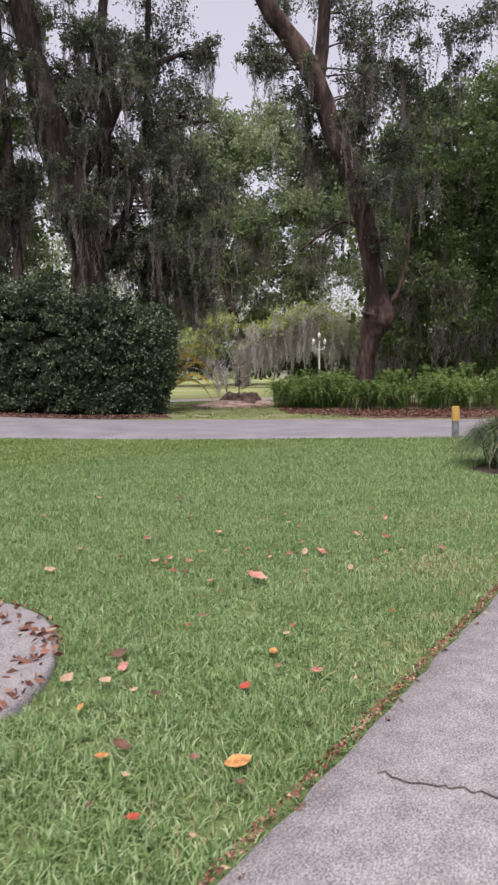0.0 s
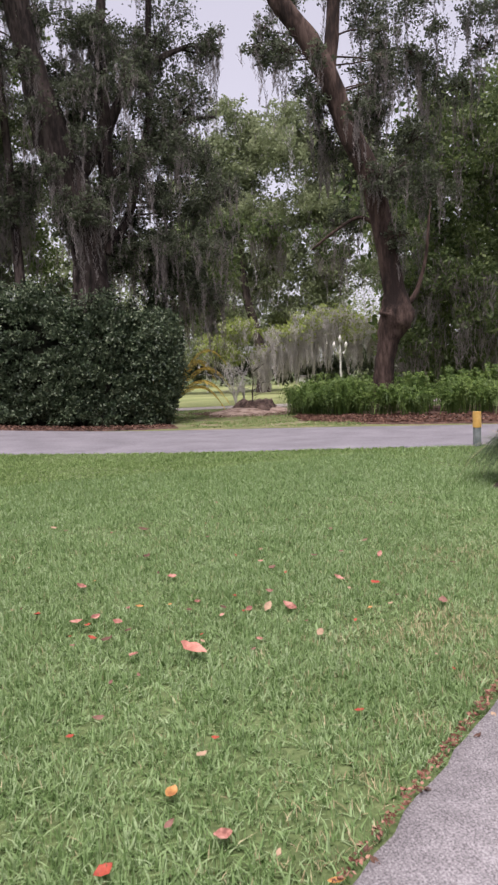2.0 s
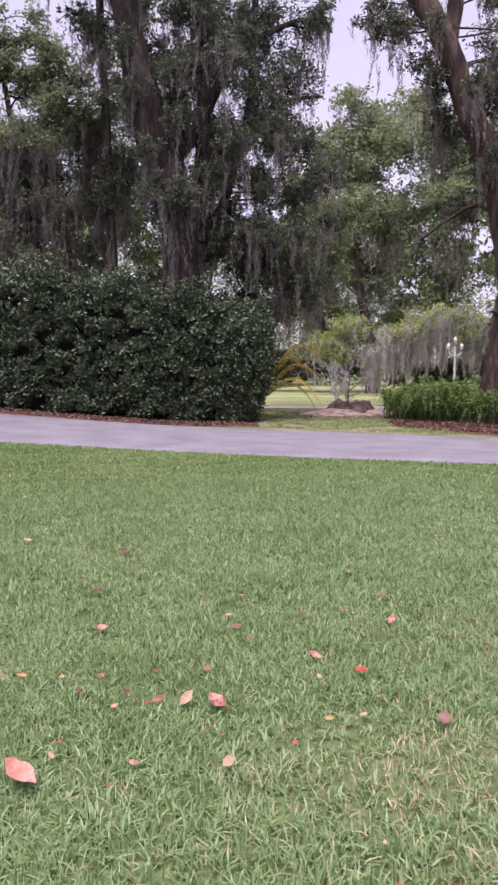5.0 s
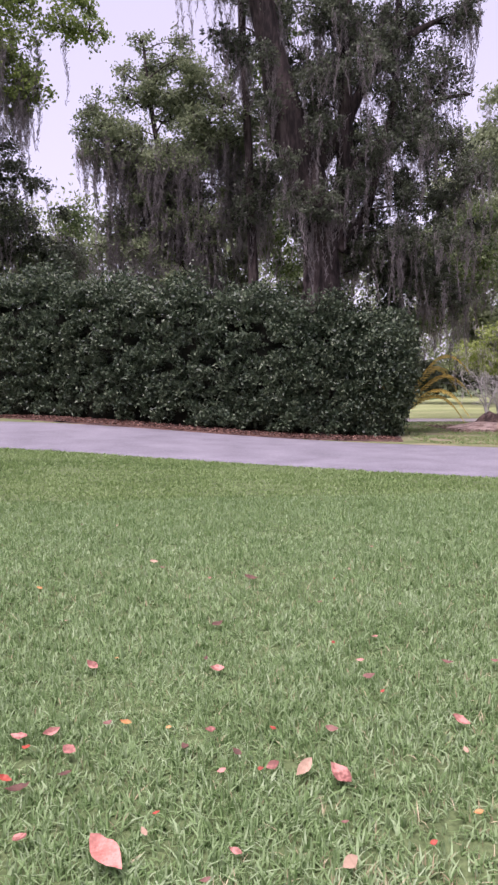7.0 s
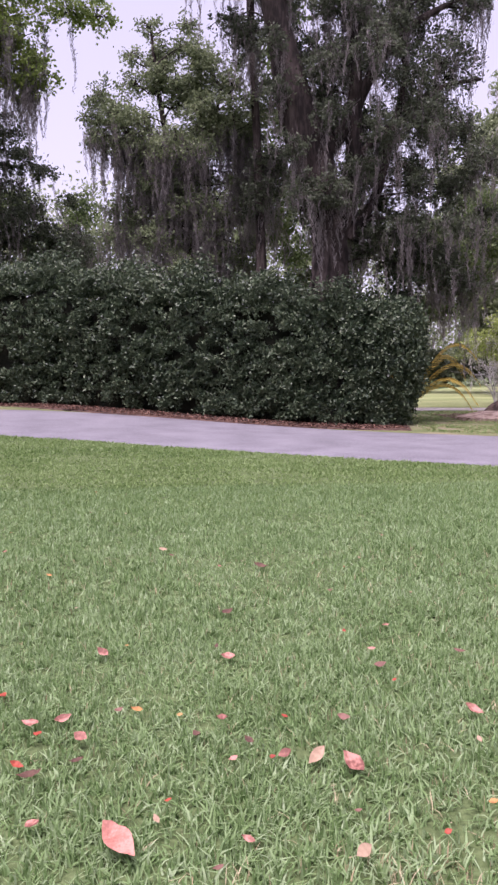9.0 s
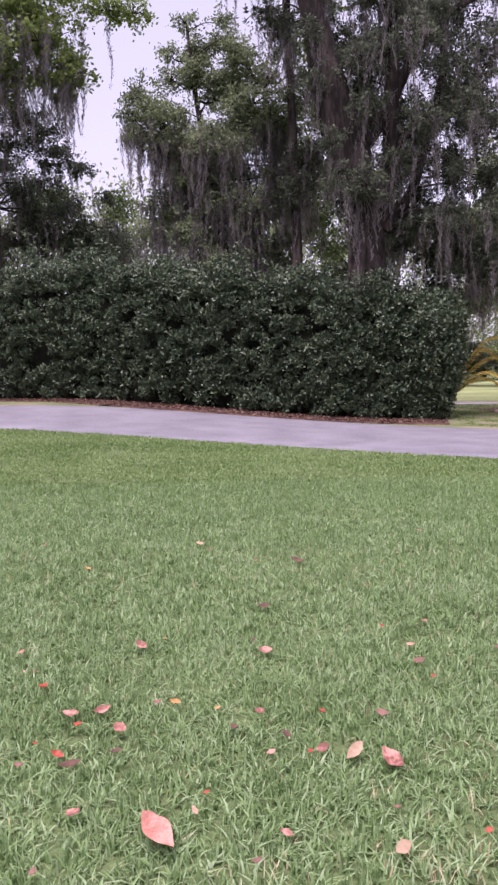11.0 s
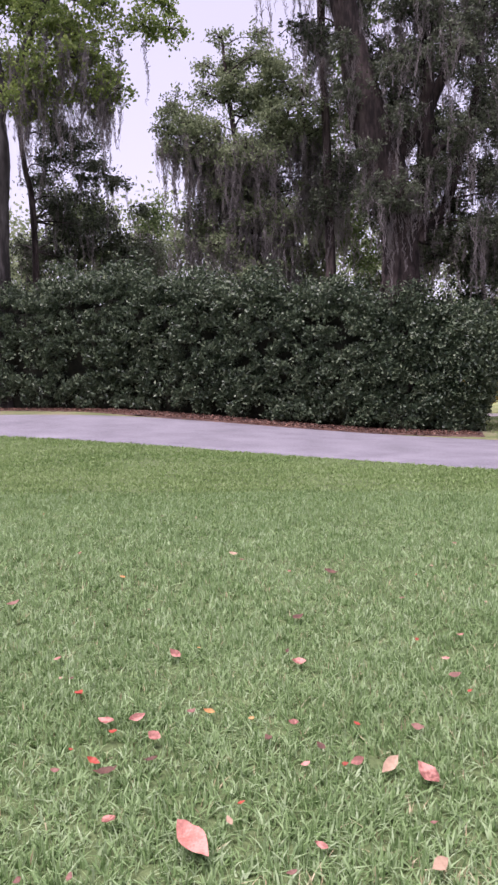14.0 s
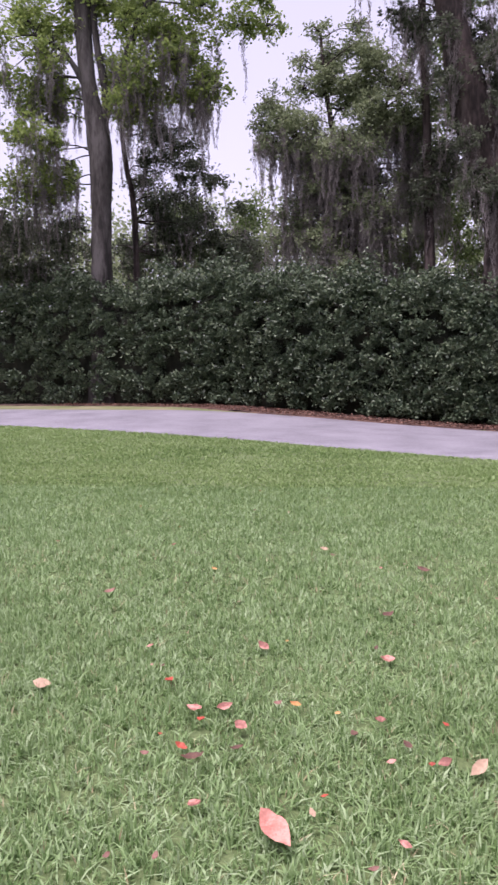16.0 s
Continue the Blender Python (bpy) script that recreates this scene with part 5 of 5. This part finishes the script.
# ---- fallen leaves ----
def leaf_mesh(name, length, width, mat, curl, seed):
    r = np.random.default_rng(seed)
    n = 9
    t = np.linspace(0, 1, n)
    half = width / 2 * np.sin(np.pi * t ** 0.9) ** 1.05 + 0.001
    z = curl * length * (t - 0.5) ** 2 * 0.8 + 0.02 * length * r.normal(size=n)
    rows = []
    for k in (-1, -0.5, 0, 0.5, 1):
        rows.append(np.stack([(t - 0.5) * length, k * half, z + abs(k) * half * (0.12 + 0.18 * curl)], 1))
    v = np.concatenate(rows)
    f = [(k * n + i, k * n + i + 1, (k + 1) * n + i + 1, (k + 1) * n + i) for k in range(4) for i in range(n - 1)]
    return mesh_of(name, v, f, mat, True)


LEAF_KINDS = {
    "p": (leaf_mesh("leaf_blade", 0.10, 0.055, BLUSHLEAF, 0.5, 1), "curled salmon-pink dead leaf lying on grass"),
    "m": (leaf_mesh("leaf_blade", 0.19, 0.09, PINKLEAF, 0.25, 6), "large salmon-pink dead leaf lying on grass"),
    "d": (leaf_mesh("leaf_blade", 0.09, 0.045, DULLLEAF, 0.7, 7), "dusty pink-brown dead leaf lying on grass"),
    "r": (leaf_mesh("leaf_blade", 0.075, 0.04, REDLEAF, 0.6, 2), "small red dead leaf lying on grass"),
    "b": (leaf_mesh("leaf_blade", 0.11, 0.05, BROWNLEAF, 0.8, 3), "curled dark brown dead leaf lying on grass"),
    "t": (leaf_mesh("leaf_blade", 0.09, 0.045, TANLEAF, 0.6, 4), "pale tan dead leaf lying on grass"),
    "o": (leaf_mesh("leaf_blade", 0.13, 0.06, ORANGELEAF, 0.5, 5), "orange dead leaf lying on grass"),
}


LEAF_LONG = {"p": 0.10, "m": 0.19, "d": 0.09, "r": 0.075, "b": 0.11, "t": 0.09, "o": 0.13}


def drop_leaf(kind, x, y, size=1.0, turn=None, z=None, tilt=0.0):
    me, label = LEAF_KINDS[kind]
    ob = new("fallen_leaf", me)
    up = float(ground_z(x, y)) + (0.043 if z is None else z)
    a = rng.random() * 360 if turn is None else turn
    ob.matrix_world = pose(x, y, up) @ Matrix.Rotation(radians(tilt + rng.normal() * 8), 4, "X") @ pose(0, 0, 0, 0, rng.normal() * 8, a) @ Matrix.Diagonal((size, size * (0.85 + 0.5 * rng.random()), size, 1))
    tagged(ob, label, "leaf", "fallen leaves on the lawn")


big = new("fallen_leaf", LEAF_KINDS["m"][0])
big.matrix_world = Matrix.Translation((0.005, -0.02, 0.03)) @ Matrix.Rotation(radians(20), 4, "X") @ Matrix.Rotation(radians(-50), 4, "Z") @ Matrix.Diagonal((0.88, 0.9, 0.9, 1))
tagged(big, LEAF_KINDS["m"][1], "leaf", "fallen leaves on the lawn")
NEAR = [("d", -1.43, 2.59, 0.10), ("t", -0.01, 3.98, 0.08), ("d", 0.07, 3.76, 0.05), ("o", -0.82, 3.25, 0.06), ("b", 0.76, 3.35, 0.12), ("d", 1.17, 2.65, 0.04), ("b", 0.45, 2.26, 0.09),
        ("p", 1.36, 1.92, 0.05), ("r", 1.10, 1.85, 0.03), ("p", -0.86, 1.59, 0.05), ("p", -0.24, 1.65, 0.09), ("o", -0.12, 1.74, 0.03), ("p", 0.42, 1.53, 0.08), ("p", 1.19, 1.56, 0.05),
        ("d", 1.18, 1.34, 0.07), ("r", 1.20, 1.15, 0.03), ("R", -0.64, 1.15, 0.07), ("p", -0.45, 0.86, 0.09), ("r", -0.40, 0.76, 0.05), ("p", -0.32, 0.89, 0.08), ("d", -0.09, 0.95, 0.05),
        ("o", -0.01, 0.95, 0.06), ("p", -0.22, 0.72, 0.07)]
BESIDE = [("o", 0.18, 0.88, 0.03), ("p", 0.36, 0.84, 0.05), ("r", 0.63, 0.82, 0.04), ("d", 0.88, 0.79, 0.06), ("b", 0.25, 0.70, 0.05), ("r", -0.54, 0.61, 0.03), ("r", -0.43, 0.52, 0.06),
          ("b", -0.37, 0.44, 0.10), ("p", 0.39, 0.49, 0.04), ("r", 0.54, 0.49, 0.03), ("p", 0.59, 0.51, 0.06), ("t", 0.71, 0.48, 0.10), ("p", 0.84, 0.42, 0.11), ("b", 0.46, 0.63, 0.05),
          ("r", 0.15, 0.23, 0.03), ("p", -0.29, 0.13, 0.07), ("p", 0.41, -0.01, 0.05), ("d", 0.31, -0.14, 0.04), ("d", 0.79, 0.11, 0.03), ("t", 0.76, -0.10, 0.06), ("d", -0.50, -0.17, 0.03),
          ("d", -0.35, -0.16, 0.04), ("d", -0.56, 0.45, 0.04), ("b", -0.21, 0.53, 0.06)]
MIDDLE = [("d", 2.28, 2.27, 0.06), ("d", 1.64, 1.48, 0.07), ("d", 1.90, 1.47, 0.05), ("p", 2.10, 1.21, 0.08), ("p", 1.46, 0.81, 0.09), ("r", 1.61, 0.56, 0.08), ("d", 2.28, 1.69, 0.07),
          ("o", 1.26, 0.12, 0.04), ("t", 1.42, 0.12, 0.04), ("r", 1.05, -0.03, 0.03)]
OVER = [("b", 2.41, 0.69, 0.07), ("d", 1.73, -0.02, 0.10), ("r", 0.40, -1.05, 0.05), ("d", -0.65, -0.53, 0.06), ("r", -0.80, -0.64, 0.04), ("t", -0.36, -1.06, 0.06), ("r", -0.26, -0.96, 0.04),
        ("o", -0.56, -1.26, 0.09), ("p", -0.49, -1.58, 0.07), ("r", -0.89, -1.57, 0.07), ("o", -0.28, -1.95, 0.06), ("d", -0.63, -1.44, 0.05), ("t", -0.37, -1.75, 0.03)]
EAST = [("t", -1.24, 1.04, 0.10), ("b", -1.30, -0.87, 0.11), ("p", -1.33, -1.05, 0.08), ("t", -1.62, -1.05, 0.11), ("t", -1.46, -1.17, 0.09), ("t", -1.37, -1.34, 0.05), ("o", -1.64, -1.39, 0.05),
        ("o", -1.68, -1.86, 0.07), ("b", -1.58, -1.82, 0.09), ("d", -1.36, -2.05, 0.05), ("Y", -1.23, -2.17, 0.14), ("b", -1.28, -2.30, 0.06), ("t", -1.64, -2.04, 0.04), ("b", -1.81, -2.16, 0.04),
        ("r", -1.70, -2.31, 0.06), ("t", -1.56, -2.50, 0.03), ("b", -1.29, -1.43, 0.07)]
for kind, x, y, long in NEAR + BESIDE + MIDDLE + OVER + EAST:
    kind = {"R": "r", "Y": "o"}.get(kind, kind)
    drop_leaf(kind, x, y, min(1.2, 0.95 * long / LEAF_LONG[kind]), rng.choice((0, 180)) + rng.normal() * 32, None, 14)
r2 = random.Random(5)
for _ in range(60):
    drop_leaf(r2.choice("prbbtt"), r2.uniform(-3, 4), r2.uniform(-1, 7.5), r2.uniform(0.2, 0.45))
for _ in range(45):
    s = r2.uniform(-2.2, 3.0)
    p = EDGE + E * s + N * r2.uniform(-0.05, 0.06)
    drop_leaf(r2.choice("rbbbbbpt"), p[0], p[1], r2.uniform(0.22, 0.42), None, 0.025)
for _ in range(20):
    a = r2.uniform(-1.2, 1.2)
    r = r2.uniform(1.02, 1.33)
    drop_leaf(r2.choice("rbbpt"), -2.83 + r * math.cos(a), -0.25 + r * math.sin(a), r2.uniform(0.5, 0.85), None, 0.05)
